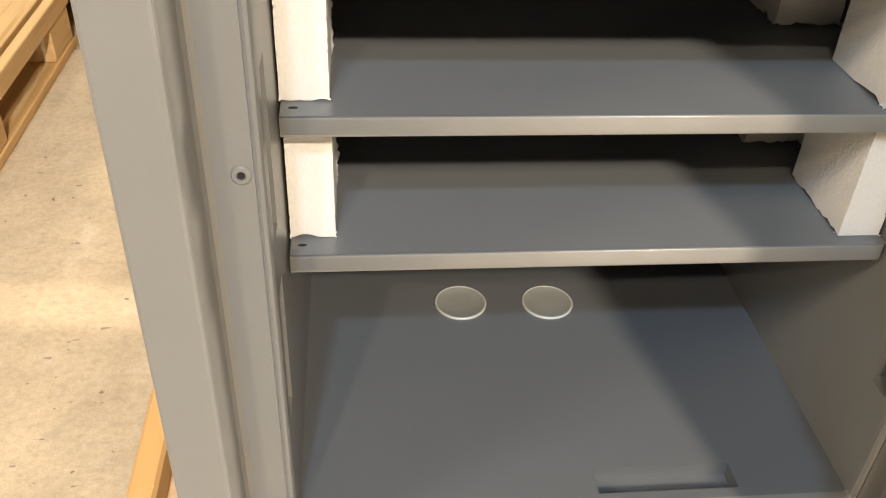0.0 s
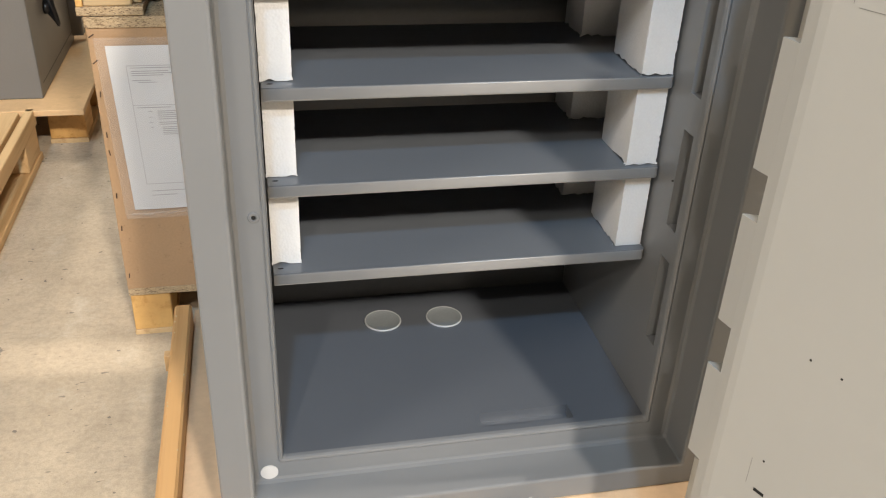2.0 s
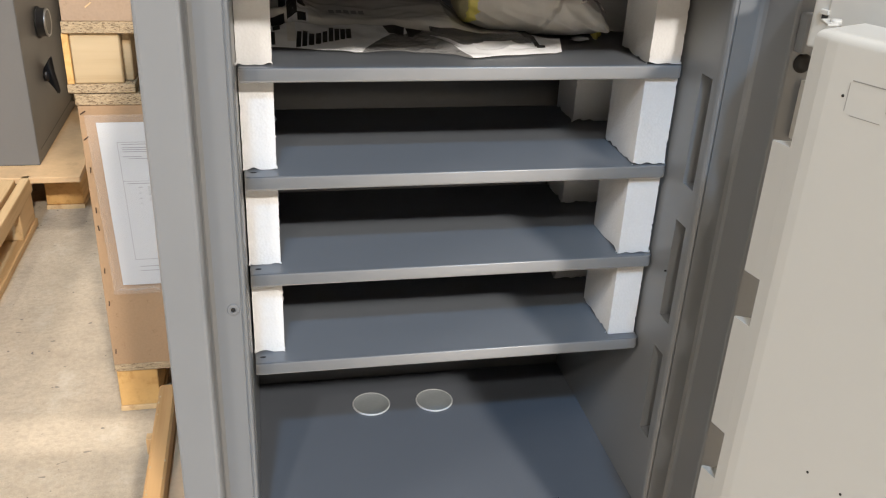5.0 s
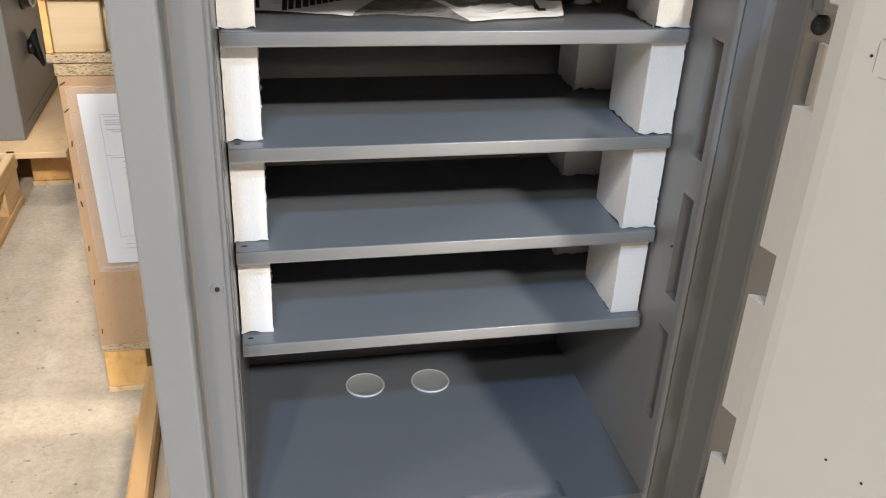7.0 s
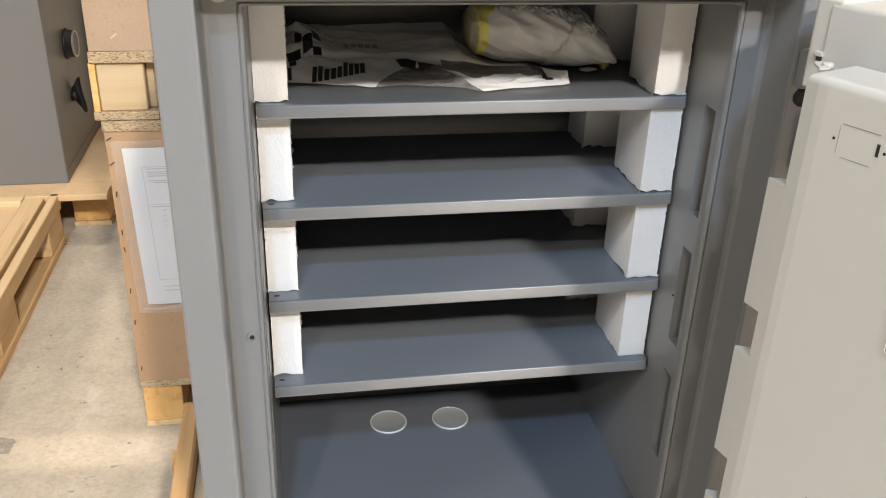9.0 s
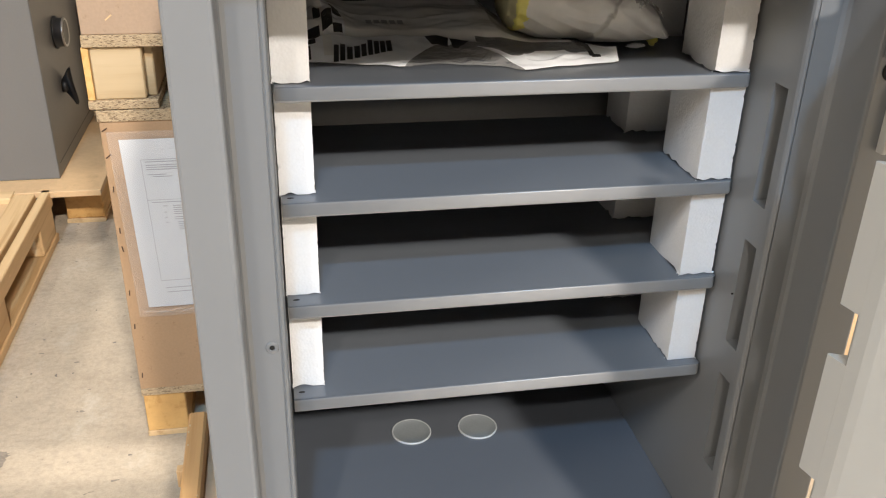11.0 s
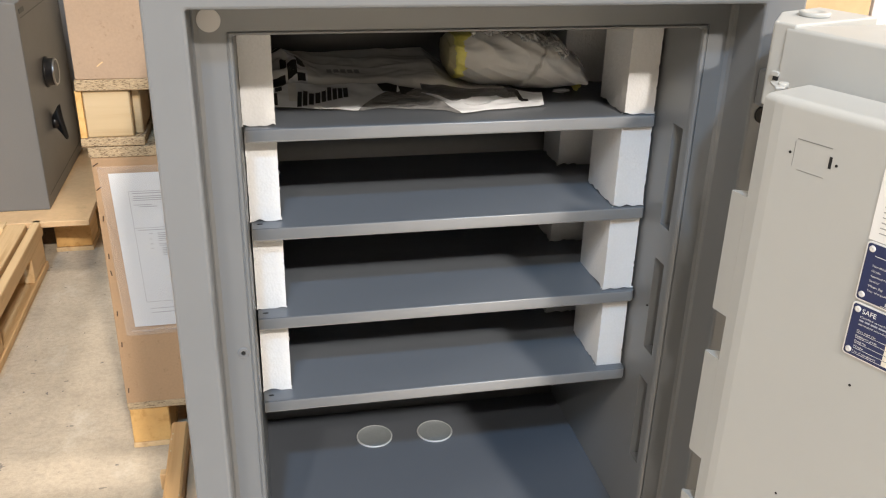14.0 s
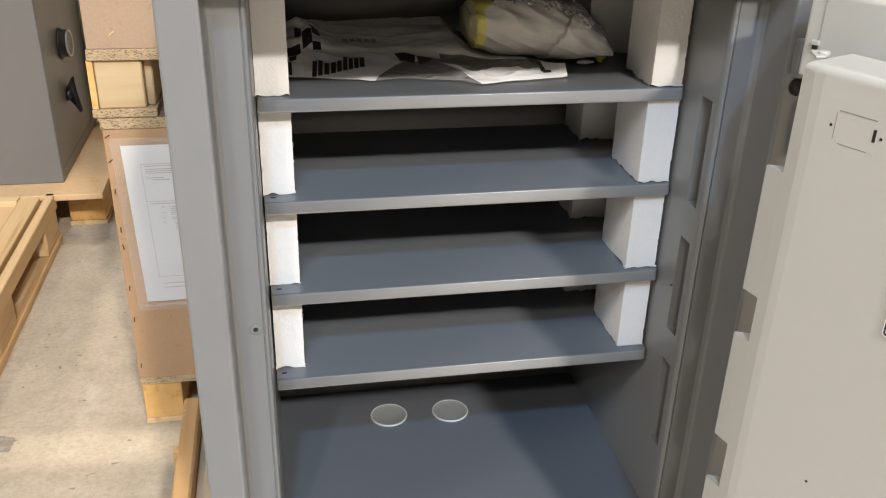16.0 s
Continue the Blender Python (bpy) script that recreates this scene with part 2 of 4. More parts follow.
def film(name, colour, rough, wrinkle, depth=0.003, alpha=1.0, relief=0.3):
    m, nt, b = nodes_of(name)
    v = coords(nt, (1, 1.6, 1))
    n = noise_of(nt, v, wrinkle, 5.0, 0.6)
    nt.links.new(ramp(nt, n, [(0.3, mul(colour, 0.86)), (0.7, colour)]), b.inputs["Base Color"])
    b.inputs["Roughness"].default_value = rough
    b.inputs["Alpha"].default_value = alpha
    bump(nt, b, n, relief, depth)
    return m


POUCH = film("pouch_film", (0.90, 0.90, 0.90), 0.11, 34.0, 0.005, 0.12, 0.7)
FOAM = styrofoam()
WHITEFILM = film("white_poly_film", (0.85, 0.875, 0.915), 0.24, 30.0, 0.0015)
GREYFILM = film("smoky_poly_film", (0.80, 0.795, 0.78), 0.24, 14.0, 0.0012)
CLEARFILM = film("clear_poly_film", (0.62, 0.62, 0.63), 0.13, 55.0, 0.012, 0.40, 1.0)
OVERWRAP = film("clear_overwrap", (0.74, 0.74, 0.73), 0.10, 110.0, 0.006, 0.42, 1.0)


BUBBLE = film("grey_white_wrap", (0.67, 0.675, 0.675), 0.36, 22.0, 0.0016)


# ---------------- mesh helpers ----------------
def part(name, bm, material, parent=None, label="", smooth=False):
    """Links a bmesh as one mesh object under a thing or a part."""
    me = bpy.data.meshes.new(name)
    bmesh.ops.recalc_face_normals(bm, faces=bm.faces)
    if smooth:
        for f in bm.faces:
            f.smooth = True
    bm.to_mesh(me)
    bm.free()
    for m in (material if isinstance(material, (list, tuple)) else [material]):
        me.materials.append(m)
    ob = new(name, me)
    if parent is not None:
        ob.parent = parent
    if label:
        ob["label"] = label
    return ob


def thing(name, label, category, at=(0, 0, 0), turn=0.0, group="", kind=""):
    ob = new(name)
    ob.empty_display_size = 0.05
    ob.matrix_basis = pose(*at, 0, 0, turn)
    return tagged(ob, label, category, group, kind)


def block(x0, x1, y0, y1, z0, z1, bevel=0.0, segments=1, bm=None):
    bm = bm or bmesh.new()
    res = bmesh.ops.create_cube(bm, size=1.0)
    for v in res["verts"]:
        v.co = Vector((x0 + (v.co.x + 0.5) * (x1 - x0), y0 + (v.co.y + 0.5) * (y1 - y0), z0 + (v.co.z + 0.5) * (z1 - z0)))
    if bevel:
        es = {e for v in res["verts"] for e in v.link_edges}
        bmesh.ops.bevel(bm, geom=list(es), offset=bevel, segments=segments, affect="EDGES", profile=0.6)
    return bm


def disc(r, depth, seg=28, bevel=0.0, bm=None, m=Matrix()):
    """A low cylinder that stands on its local z = 0."""
    bm = bm or bmesh.new()
    res = bmesh.ops.create_cone(bm, cap_ends=True, segments=seg, radius1=r, radius2=r, depth=depth, matrix=m @ Matrix.Translation((0, 0, depth / 2)))
    if bevel:
        top = [e for v in res["verts"] for e in v.link_edges if len(e.link_faces) == 2 and any(len(f.verts) > 4 for f in e.link_faces)]
        bmesh.ops.bevel(bm, geom=list(set(top)), offset=bevel, segments=2, affect="EDGES")
    return bm


def lathe(profile, seg=32, m=Matrix(), caps=True):
    """Turns (radius, height) pairs round the local z axis."""
    bm = bmesh.new()
    rings = []
    for r, h in profile:
        rings.append([bm.verts.new(m @ Vector((r * math.cos(2 * math.pi * i / seg), r * math.sin(2 * math.pi * i / seg), h))) for i in range(seg)])
    for a, b in zip(rings, rings[1:]):
        for i in range(seg):
            bm.faces.new((a[i], a[(i + 1) % seg], b[(i + 1) % seg], b[i]))
    if caps:
        bm.faces.new(rings[0])
        bm.faces.new(rings[-1])
    return bm


def rings_mesh(rings, close_last=True, bm=None):
    """Joins rectangles (x0, x1, z0, z1, y, corner radius) one after another."""
    bm = bm or bmesh.new()
    loops = []
    for x0, x1, z0, z1, y, r in rings:
        pts = []
        for cx, cz, a0 in ((x1 - r, z1 - r, 0), (x0 + r, z1 - r, 90), (x0 + r, z0 + r, 180), (x1 - r, z0 + r, 270)):
            for k in range(5):
                a = radians(a0 + 22.5 * k)
                pts.append(bm.verts.new((cx + r * math.cos(a), y, cz + r * math.sin(a))))
        loops.append(pts)
    n = len(loops[0])
    for a, b in zip(loops, loops[1:]):
        for i in range(n):
            bm.faces.new((a[i], a[(i + 1) % n], b[(i + 1) % n], b[i]))
    if close_last:
        bm.faces.new(loops[-1])
        bm.faces.new(list(reversed(loops[0])))
    return bm


def holed_panel(w, h, holes, depth, m):
    """A flat sheet w by h in local x, y with square-cut pockets going down in local z. holes: (x0, x1, y0, y1)."""
    xs = sorted({0.0, w, *(v for q in holes for v in q[:2])})
    ys = sorted({0.0, h, *(v for q in holes for v in q[2:])})
    bm = bmesh.new()
    grid = {}

    def at(x, y, z):
        k = (round(x, 5), round(y, 5), z)
        if k not in grid:
            grid[k] = bm.verts.new(m @ Vector((x, y, z)))
        return grid[k]

    for x0, x1 in zip(xs, xs[1:]):
        for y0, y1 in zip(ys, ys[1:]):
            mx, my = (x0 + x1) / 2, (y0 + y1) / 2
            if any(q[0] < mx < q[1] and q[2] < my < q[3] for q in holes):
                continue
            bm.faces.new([at(x0, y0, 0), at(x1, y0, 0), at(x1, y1, 0), at(x0, y1, 0)])
    for x0, x1, y0, y1 in holes:
        lo = [(x0, y0), (x1, y0), (x1, y1), (x0, y1)]
        top = [at(x, y, 0) for x, y in lo]
        bot = [bm.verts.new(m @ Vector((x, y, -depth))) for x, y in lo]
        for i in range(4):
            bm.faces.new((top[i], top[(i + 1) % 4], bot[(i + 1) % 4], bot[i]))
        bm.faces.new(bot)
    return bm


def letters(text, size, material, parent, m, name="lettering", shear=0.0):
    cu = bpy.data.curves.new(name, "FONT")
    cu.body, cu.size, cu.extrude, cu.shear = text, size, 0.00008, shear
    tmp = bpy.data.objects.new(name, cu)
    scene.collection.objects.link(tmp)
    me = bpy.data.meshes.new_from_object(tmp.evaluated_get(bpy.context.evaluated_depsgraph_get()))
    bpy.data.objects.remove(tmp)
    me.transform(m)
    me.materials.clear()
    me.materials.append(material)
    ob = new(name, me)
    ob.parent = parent
    return ob


def fit_letters(text, width, height, material, parent, m, name="lettering"):
    """A line of print of a given width and cap height, its lower left corner at m."""
    ob = letters(text, 1.0, material, parent, Matrix(), name)
    xs = [v.co.x for v in ob.data.vertices]
    ob.data.transform(m @ Matrix.Diagonal((width / (max(xs) - min(xs)), height / 0.72, 0.1, 1)) @ Matrix.Translation((-min(xs), 0, 0)))
    return ob


# ---------------- the hall ----------------
def hall():
    bm = bmesh.new()
    bmesh.ops.create_grid(bm, x_segments=2, y_segments=2, size=26.0)
    tagged(part("floor", bm, CONCRETE), "worn grey concrete warehouse floor with scuffs and pits", "floor", kind="structure")
    for name, b in (("wall_north", (-26.2, 26.2, 26, 26.2, 0, 10.5)), ("wall_south", (-26.2, 26.2, -26.2, -26, 0, 10.5)),
                    ("wall_east", (26, 26.2, -26, 26, 0, 10.5)), ("wall_west", (-26.2, -26, -26, 26, 0, 10.5))):
        tagged(part(name, block(*b), WALLPAINT), "plain painted wall that closes the warehouse hall", "wall", kind="structure")
    tagged(part("ceiling", block(-26.2, 26.2, -26.2, 26.2, 10.5, 10.7), ROOF), "plain sheet roof of the warehouse hall", "ceiling", kind="structure")
    first = None
    for x, y, watts, tint, width in LAMPS:
        if first is None:
            first = thing("high_bay_lamp", "unseen round aluminium high-bay lamp assumed under the warehouse roof", "lamp", (x, y, LAMP_Z), group="hall lamps")
            part("housing", lathe([(0.05, 0.32), (0.10, 0.30), (0.12, 0.16), (0.30, 0.03), (0.31, 0.012), (0.28, 0.012)]), STEEL, first, "brushed aluminium housing", True)
            part("hanger", disc(0.012, 1.20, 10, m=Matrix.Translation((0, 0, 0.31))), STEEL, first)
        else:
            copy_thing(first, pose(x, y, LAMP_Z))
        la = bpy.data.lights.new("lamp_glow", "AREA")
        la.shape, la.size, la.energy, la.color = "DISK", width, watts, tint
        lo = new("lamp_glow", la)
        lo.matrix_basis = pose(x, y, LAMP_Z - 0.01)


hall()

# ---------------- the open safe ----------------
X0, X1 = -0.0268, 0.4610      # clear inside, side to side
Z0, Z1 = 0.2215, 0.9150       # clear inside, floor to top
YF, YR, YB = 0.4190, 0.4760, 0.8350   # front face, rebate, back wall inside
OX0, OX1, OZ0, OZ1 = -0.1030, 0.5405, 0.1510, 0.9930
JX0, JX1, JZ0, JZ1 = -0.0650, 0.4955, 0.1865, 0.9490
SLOTS_Z = [(0.674, 0.800), (0.502, 0.629), (0.333, 0.459)]

safe = thing("open_safe", "grey steel safe, its thick door open, on a wooden pallet", "safe")


def safe_body():
    b = 0.003
    rings = [(OX0, OX1, OZ0, OZ1, 0.91, 0.004), (OX0, OX1, OZ0, OZ1, YF + b, 0.004), (OX0 + b * .3, OX1 - b * .3, OZ0 + b * .3, OZ1 - b * .3, YF + b * .3, 0.004),
             (OX0 + b, OX1 - b, OZ0 + b, OZ1 - b, YF, 0.004),
             (JX0 - 0.003, JX1 + 0.003, JZ0 - 0.003, JZ1 + 0.003, YF, 0.003), (JX0 - 0.0009, JX1 + 0.0009, JZ0 - 0.0009, JZ1 + 0.0009, YF + 0.0009, 0.003),
             (JX0, JX1, JZ0, JZ1, YF + 0.003, 0.003), (JX0, JX1, JZ0, JZ1, YR - 0.006, 0.003), (JX0 + 0.002, JX1 - 0.002, JZ0 + 0.002, JZ1 - 0.002, YR - 0.0015, 0.003),
             (JX0 + 0.006, JX1 - 0.006, JZ0 + 0.005, JZ1 - 0.006, YR, 0.003),
             (X0 - 0.0068, X1 + 0.0068, Z0 - 0.0068, Z1 + 0.0048, YR, 0.003), (X0 - 0.0066, X1 + 0.0066, Z0 - 0.0066, Z1 + 0.0046, YR + 0.0012, 0.003),
             (X0 - 0.0060, X1 + 0.0060, Z0 - 0.0060, Z1 + 0.0040, YR + 0.0012, 0.003), (X0 - 0.0058, X1 + 0.0058, Z0 - 0.0058, Z1 + 0.0038, YR - 0.0004, 0.003),
             (X0 - 0.0042, X1 + 0.0042, Z0 - 0.0042, Z1 + 0.0028, YR - 0.0012, 0.003), (X0 - 0.0018, X1 + 0.0018, Z0 - 0.0018, Z1 + 0.0012, YR - 0.0002, 0.003),
             (X0 - 0.0004, X1 + 0.0004, Z0 - 0.0004, Z1 + 0.0004, YR + 0.0025, 0.003), (X0, X1, Z0, Z1, YR + 0.008, 0.003)]
    body = part("body", rings_mesh(rings, False), GREY, safe)
    bm = block(OX0, OX1, 0.9095, 0.912, OZ0, OZ1)
    part("back_plate", bm, GREY, safe)
    y0 = YR + 0.0075
    d = YB - y0
    h = Z1 - Z0
    # sides: local x runs inwards, local y up
    slots = [(0.4905 - y0, 0.5155 - y0, a - Z0, c - Z0) for a, c in SLOTS_Z]
    right = Matrix(((0, 0, -1, X1), (1, 0, 0, y0), (0, 1, 0, Z0), (0, 0, 0, 1)))
    left = Matrix(((0, 0, 1, X0), (1, 0, 0, y0), (0, 1, 0, Z0), (0, 0, 0, 1)))
    part("side_lining", holed_panel(d, h, slots, 0.030, right), GREY, safe, "grey side lining with three bolt slots")
    part("side_lining", holed_panel(d, h, slots, 0.030, left), GREY, safe, "grey side lining with three bolt slots")
    flo = Matrix(((1, 0, 0, X0), (0, 1, 0, y0), (0, 0, 1, Z0), (0, 0, 0, 1)))
    part("floor_lining", holed_panel(X1 - X0, d, [(0.236 - X0, 0.364 - X0, 0.4935 - y0, 0.521 - y0)], 0.016, flo), SLATE, safe, "slate-grey floor with a bolt slot")
    top = Matrix(((1, 0, 0, X0), (0, 1, 0, y0), (0, 0, -1, Z1), (0, 0, 0, 1)))
    part("top_lining", holed_panel(X1 - X0, d, [(0.17, 0.32, 0.4935 - y0, 0.521 - y0)], 0.016, top), LINER, safe)
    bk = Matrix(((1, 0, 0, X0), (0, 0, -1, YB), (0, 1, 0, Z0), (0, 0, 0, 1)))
    # Darker than the other linings to stand in for shade at the back.
    part("back_lining", holed_panel(X1 - X0, h, [(0.2, 0.202, 0.3, 0.302)], 0.002, bk), DARKGREY, safe, "back lining, dark grey for the shade at the back")
    return body


safe_body()
Y_UP = Matrix.Rotation(radians(90), 4, "X")    # local z towards the viewer (-y)


def face_m(x, y, z):
    return Matrix.Translation((x, y, z)) @ Y_UP


for x, z in ((-0.0485, 0.9305), (-0.0455, 0.2015)):
    part("bumper_pad", disc(0.0112, 0.0016, 32, 0.0004, m=face_m(x, YR - 0.0002, z)), WHITEPAD, safe, "round white plastic bumper pad")
part("screw", lathe([(0.0066, 0), (0.0066, 0.0008), (0.0056, 0.0018), (0.0032, 0.0019), (0.0028, 0.0006), (0.0001, 0.0005)], 24, face_m(-0.0415, YR, 0.5655)), GREY, safe, "countersunk screw in the rebate")
part("screw_socket", disc(0.0026, 0.0006, 6, m=face_m(-0.0415, YR - 0.0009, 0.5655)), VOID, safe)
for x, y in ((0.1400, 0.7600), (0.2375, 0.7570)):
    part("cable_cap", lathe([(0.0285, 0), (0.0285, 0.0012), (0.0279, 0.0020), (0.0262, 0.0021), (0.0254, 0.0016), (0.0120, 0.0015), (0.0001, 0.0015)], 40,
                            Matrix.Translation((x, y, Z0))), CAPMAT, safe, "round milky plastic cap in the floor", True)
    part("cap_rim", lathe([(0.0287, 0.0002), (0.0290, 0.0016), (0.0280, 0.0026), (0.0268, 0.0026), (0.0264, 0.0018)], 44, Matrix.Translation((x, y, Z0)), False), RIM, safe, "pale raised rim", True)
part("wall_pin", disc(0.0010, 0.002, 10, m=Matrix.Translation((X1, 0.5185, 0.560)) @ Matrix.Rotation(radians(-90), 4, "Y")), VOID, safe)
# small fittings on the front face beside the hinge
part("bolt_stop", lathe([(0.0095, 0), (0.0095, 0.0016), (0.0085, 0.0024), (0.0040, 0.0022), (0.0001, 0.0012)], 28, face_m(0.5120, YF, 0.8355)), VOID, safe, "black rubber stop on the front face", True)
part("lug", block(0.5150, 0.5195, YF - 0.010, YF, 0.760, 0.8195, 0.0012, 2), PALE, safe, "thin pale upright stop beside the hinge")
part("hinge_plate", block(0.499, 0.530, YF - 0.014, YF, 0.8470, 0.8850, 0.003, 2), GREY, safe, "grey hinge plate")
part("lug", block(0.500, 0.526, YF - 0.02, YF, 0.247, 0.301, 0.003, 2), GREY, safe, "welded hinge lug")

# ---------------- its door ----------------
DU = Vector((0.385, -0.923, 0)).normalized()
DN = Vector((DU.y, -DU.x, 0))
DOOR = Matrix(((DU.x, DN.x, 0, 0), (DU.y, DN.y, 0, 0), (0, 0, 1, 0), (0, 0, 0, 1)))   # door's u, n, z to the world
DZ0, DZ1 = 0.200, 0.9485


def door_prism(outline, z0, z1, bevel=0.003, fold=0.0):
    """Stands an outline of (u, n) points up between two heights."""
    bm = bmesh.new()
    lo = [bm.verts.new(DOOR @ Vector((u, n, z0))) for u, n in outline]
    hi = [bm.verts.new(DOOR @ Vector((u, n, z1))) for u, n in outline]
    k = len(outline)
    for i in range(k):
        bm.faces.new((lo[i], lo[(i + 1) % k], hi[(i + 1) % k], hi[i]))
    bm.faces.new(hi)
    bm.faces.new(list(reversed(lo)))
    bmesh.ops.recalc_face_normals(bm, faces=bm.faces)
    if fold:
        top = [e for e in bm.edges if all(abs(v.co.z - z1) < 1e-6 for v in e.verts)]
        bmesh.ops.bevel(bm, geom=top, offset=fold, segments=9, affect="EDGES", profile=0.5)
    elif bevel:
        bmesh.ops.bevel(bm, geom=list(bm.edges), offset=bevel, segments=3, affect="EDGES", profile=0.5)
    return bm


FACE = -0.4700
door = part("door", door_prism([(-0.1110, -0.531), (0.437, -0.531), (0.437, -0.632), (-0.0725, -0.632)], DZ0, DZ1, 0.004), PALE, safe,
            "thick pale grey steel door, swung wide open", True)
part("bolt_cover", door_prism([(-0.0772, -0.5305), (-0.0772, -0.4727), (-0.0650, -0.4706), (-0.0560, FACE),
                                (0.405, FACE), (0.415, -0.474), (0.420, -0.484), (0.420, -0.5305)], 0.243, 0.9060, 0.0, 0.0075),
     PALE, door, "pale grey sheet-metal bolt cover")
for a, c in ((0.6920, 0.8110), (0.5295, 0.6455), (0.3605, 0.4760)):
    part("locking_tab", door_prism([(-0.0965, -0.4763), (-0.0965, -0.4783), (-0.0774, -0.4965), (-0.07725, -0.47272)], a, c, 0.0), PALE, door)
part("hinge_post", door_prism([(-0.1225, -0.5320), (-0.1000, -0.5320), (-0.090, -0.640), (-0.152, -0.640), (-0.152, -0.582)], 0.876, 0.9510, 0.002), PALE, safe, "pale grey hinge post")
part("hinge_post", door_prism([(-0.1225, -0.5320), (-0.1000, -0.5320), (-0.090, -0.640), (-0.152, -0.640), (-0.152, -0.582)], 0.210, 0.300, 0.002), PALE, safe, "pale grey hinge post")
part("hinge_washer", lathe([(0.0135, 0), (0.0140, 0.001), (0.0138, 0.0036), (0.0132, 0.0042), (0.0082, 0.0043), (0.0074, 0.0030), (0.0001, 0.0030)], 32,
                           DOOR @ Matrix.Translation((-0.1215, -0.588, 0.9510))), PALE, safe, "round steel hinge washer", True)
part("cover_pin", lathe([(0.0046, 0), (0.0046, 0.0042), (0.0040, 0.0052), (0.0001, 0.0054)], 20, DOOR @ Matrix.Translation((-0.0800, -0.499, 0.9040))), PALE, door, "", True)
part("cover_tab", door_prism([(-0.094, -0.500), (-0.078, -0.486), (-0.074, -0.494), (-0.090, -0.512)], 0.9050, 0.9070, 0.0006), PALE, door)
part("latch_tongue", door_prism([(-0.1155, -0.5350), (-0.1080, -0.5350), (-0.1070, -0.5285), (-0.1145, -0.5285)], 0.9045, 0.9085, 0.0006), PALE, door, "small pale latch tongue")
part("latch_hole", door_prism([(-0.1130, -0.5340), (-0.1085, -0.5340), (-0.1080, -0.5290), (-0.1125, -0.5290)], 0.9010, 0.9044, 0.0), VOID, door)


def on_door(u, z, lift=0.0):
    """A pose on the cover's face: local x along u, local y up, local z out of the face."""
    return DOOR @ Matrix(((1, 0, 0, u), (0, 0, 1, FACE + lift), (0, 1, 0, z), (0, 0, 0, 1)))


def door_patch(u0, u1, z0, z1, lift, thick=0.0003, radius=0.0, bm=None):
    bm = bm or bmesh.new()
    r = max(radius, 1e-5)
    pts = []
    for cu, cz, a0 in ((u1 - r, z1 - r, 0), (u0 + r, z1 - r, 90), (u0 + r, z0 + r, 180), (u1 - r, z0 + r, 270)):
        for k in range(4 if radius else 1):
            a = radians(a0 + 30 * k)
            pts.append((cu + r * math.cos(a), cz + r * math.sin(a)))
    lo = [bm.verts.new(on_door(u, z, lift) @ Vector((0, 0, 0))) for u, z in pts]
    hi = [bm.verts.new(on_door(u, z, lift + thick) @ Vector((0, 0, 0))) for u, z in pts]
    n = len(pts)
    bm.faces.new(hi)
    for i in range(n):
        bm.faces.new((lo[i], lo[(i + 1) % n], hi[(i + 1) % n], hi[i]))
    return bm


def door_bars(name, rows, lift, material, label=""):
    for u0, u1, z0, z1 in rows:
        part(name, door_patch(u0, u1, z0, z1, lift, 0.00012), material, door, label)


for u, z in ((-0.0425, 0.8630), (-0.0003, 0.8632), (0.0519, 0.6894), (0.0098, 0.5485), (0.0412, 0.5481), (0.1244, 0.6914), (-0.006, 0.416), (0.004, 0.370)):
    part("screw_hole", disc(0.0012, 0.0003, 12, m=on_door(u, z, 0.0001)), VOID, door)
door_bars("key_slot", [(-0.0072, -0.0046, 0.8592, 0.8690)], 0.0002, VOID)
door_bars("key_slot", [(-0.0085, 0.0035, 0.3760, 0.3800)], 0.0002, VOID)
door_bars("panel_seam", [(-0.0375, -0.0060, 0.8752, 0.8760), (-0.0340, -0.0095, 0.8500, 0.8505), (-0.0392, -0.0388, 0.8525, 0.8735)], 0.0001, SEAM, "thin seam of a small lock cover")
door_bars("panel_seam", [(-0.0185, -0.0181, 0.379, 0.411)], 0.0001, SEAM)

def words(rows, height):
    """Breaks lines of small print, each (u0, u1, z), into bars as long as words."""
    rng = random.Random(31)
    out = []
    for u0, u1, z in rows:
        u = u0
        while u < u1 - 0.0008:
            w = min(u1 - u, rng.uniform(0.0035, 0.0085))
            out.append((u, u + w, z, z + height))
            u += w + 0.0011
    return out


# stickers on the door
U = 0.0390
part("data_sheet", door_patch(U - 0.0005, U + 0.103, 0.8160, 0.8755, 0.0002, 0.0002), SHEET, door, "white paper data sheet with a dark logo")
door_bars("logo_block", [(U + 0.0145, U + 0.0275, 0.8480, 0.8620), (U + 0.0275, U + 0.0405, 0.8600, 0.8670), (U + 0.0275, U + 0.0405, 0.8420, 0.8490)], 0.0005, DARKGREY, "dark squares of a printed logo")
door_bars("logo_bar", [(U + 0.030, U + 0.066, 0.8510, 0.8580)], 0.0005, DARKGREY)
door_bars("printed_word", [(U + 0.0065, U + 0.0135 - 0.001 * (i % 3), 0.8225 + 0.0043 * i, 0.8234 + 0.0043 * i) for i in range(6)] + [(U + 0.043, U + 0.074, 0.8462, 0.8470)], 0.0005, FAINT)
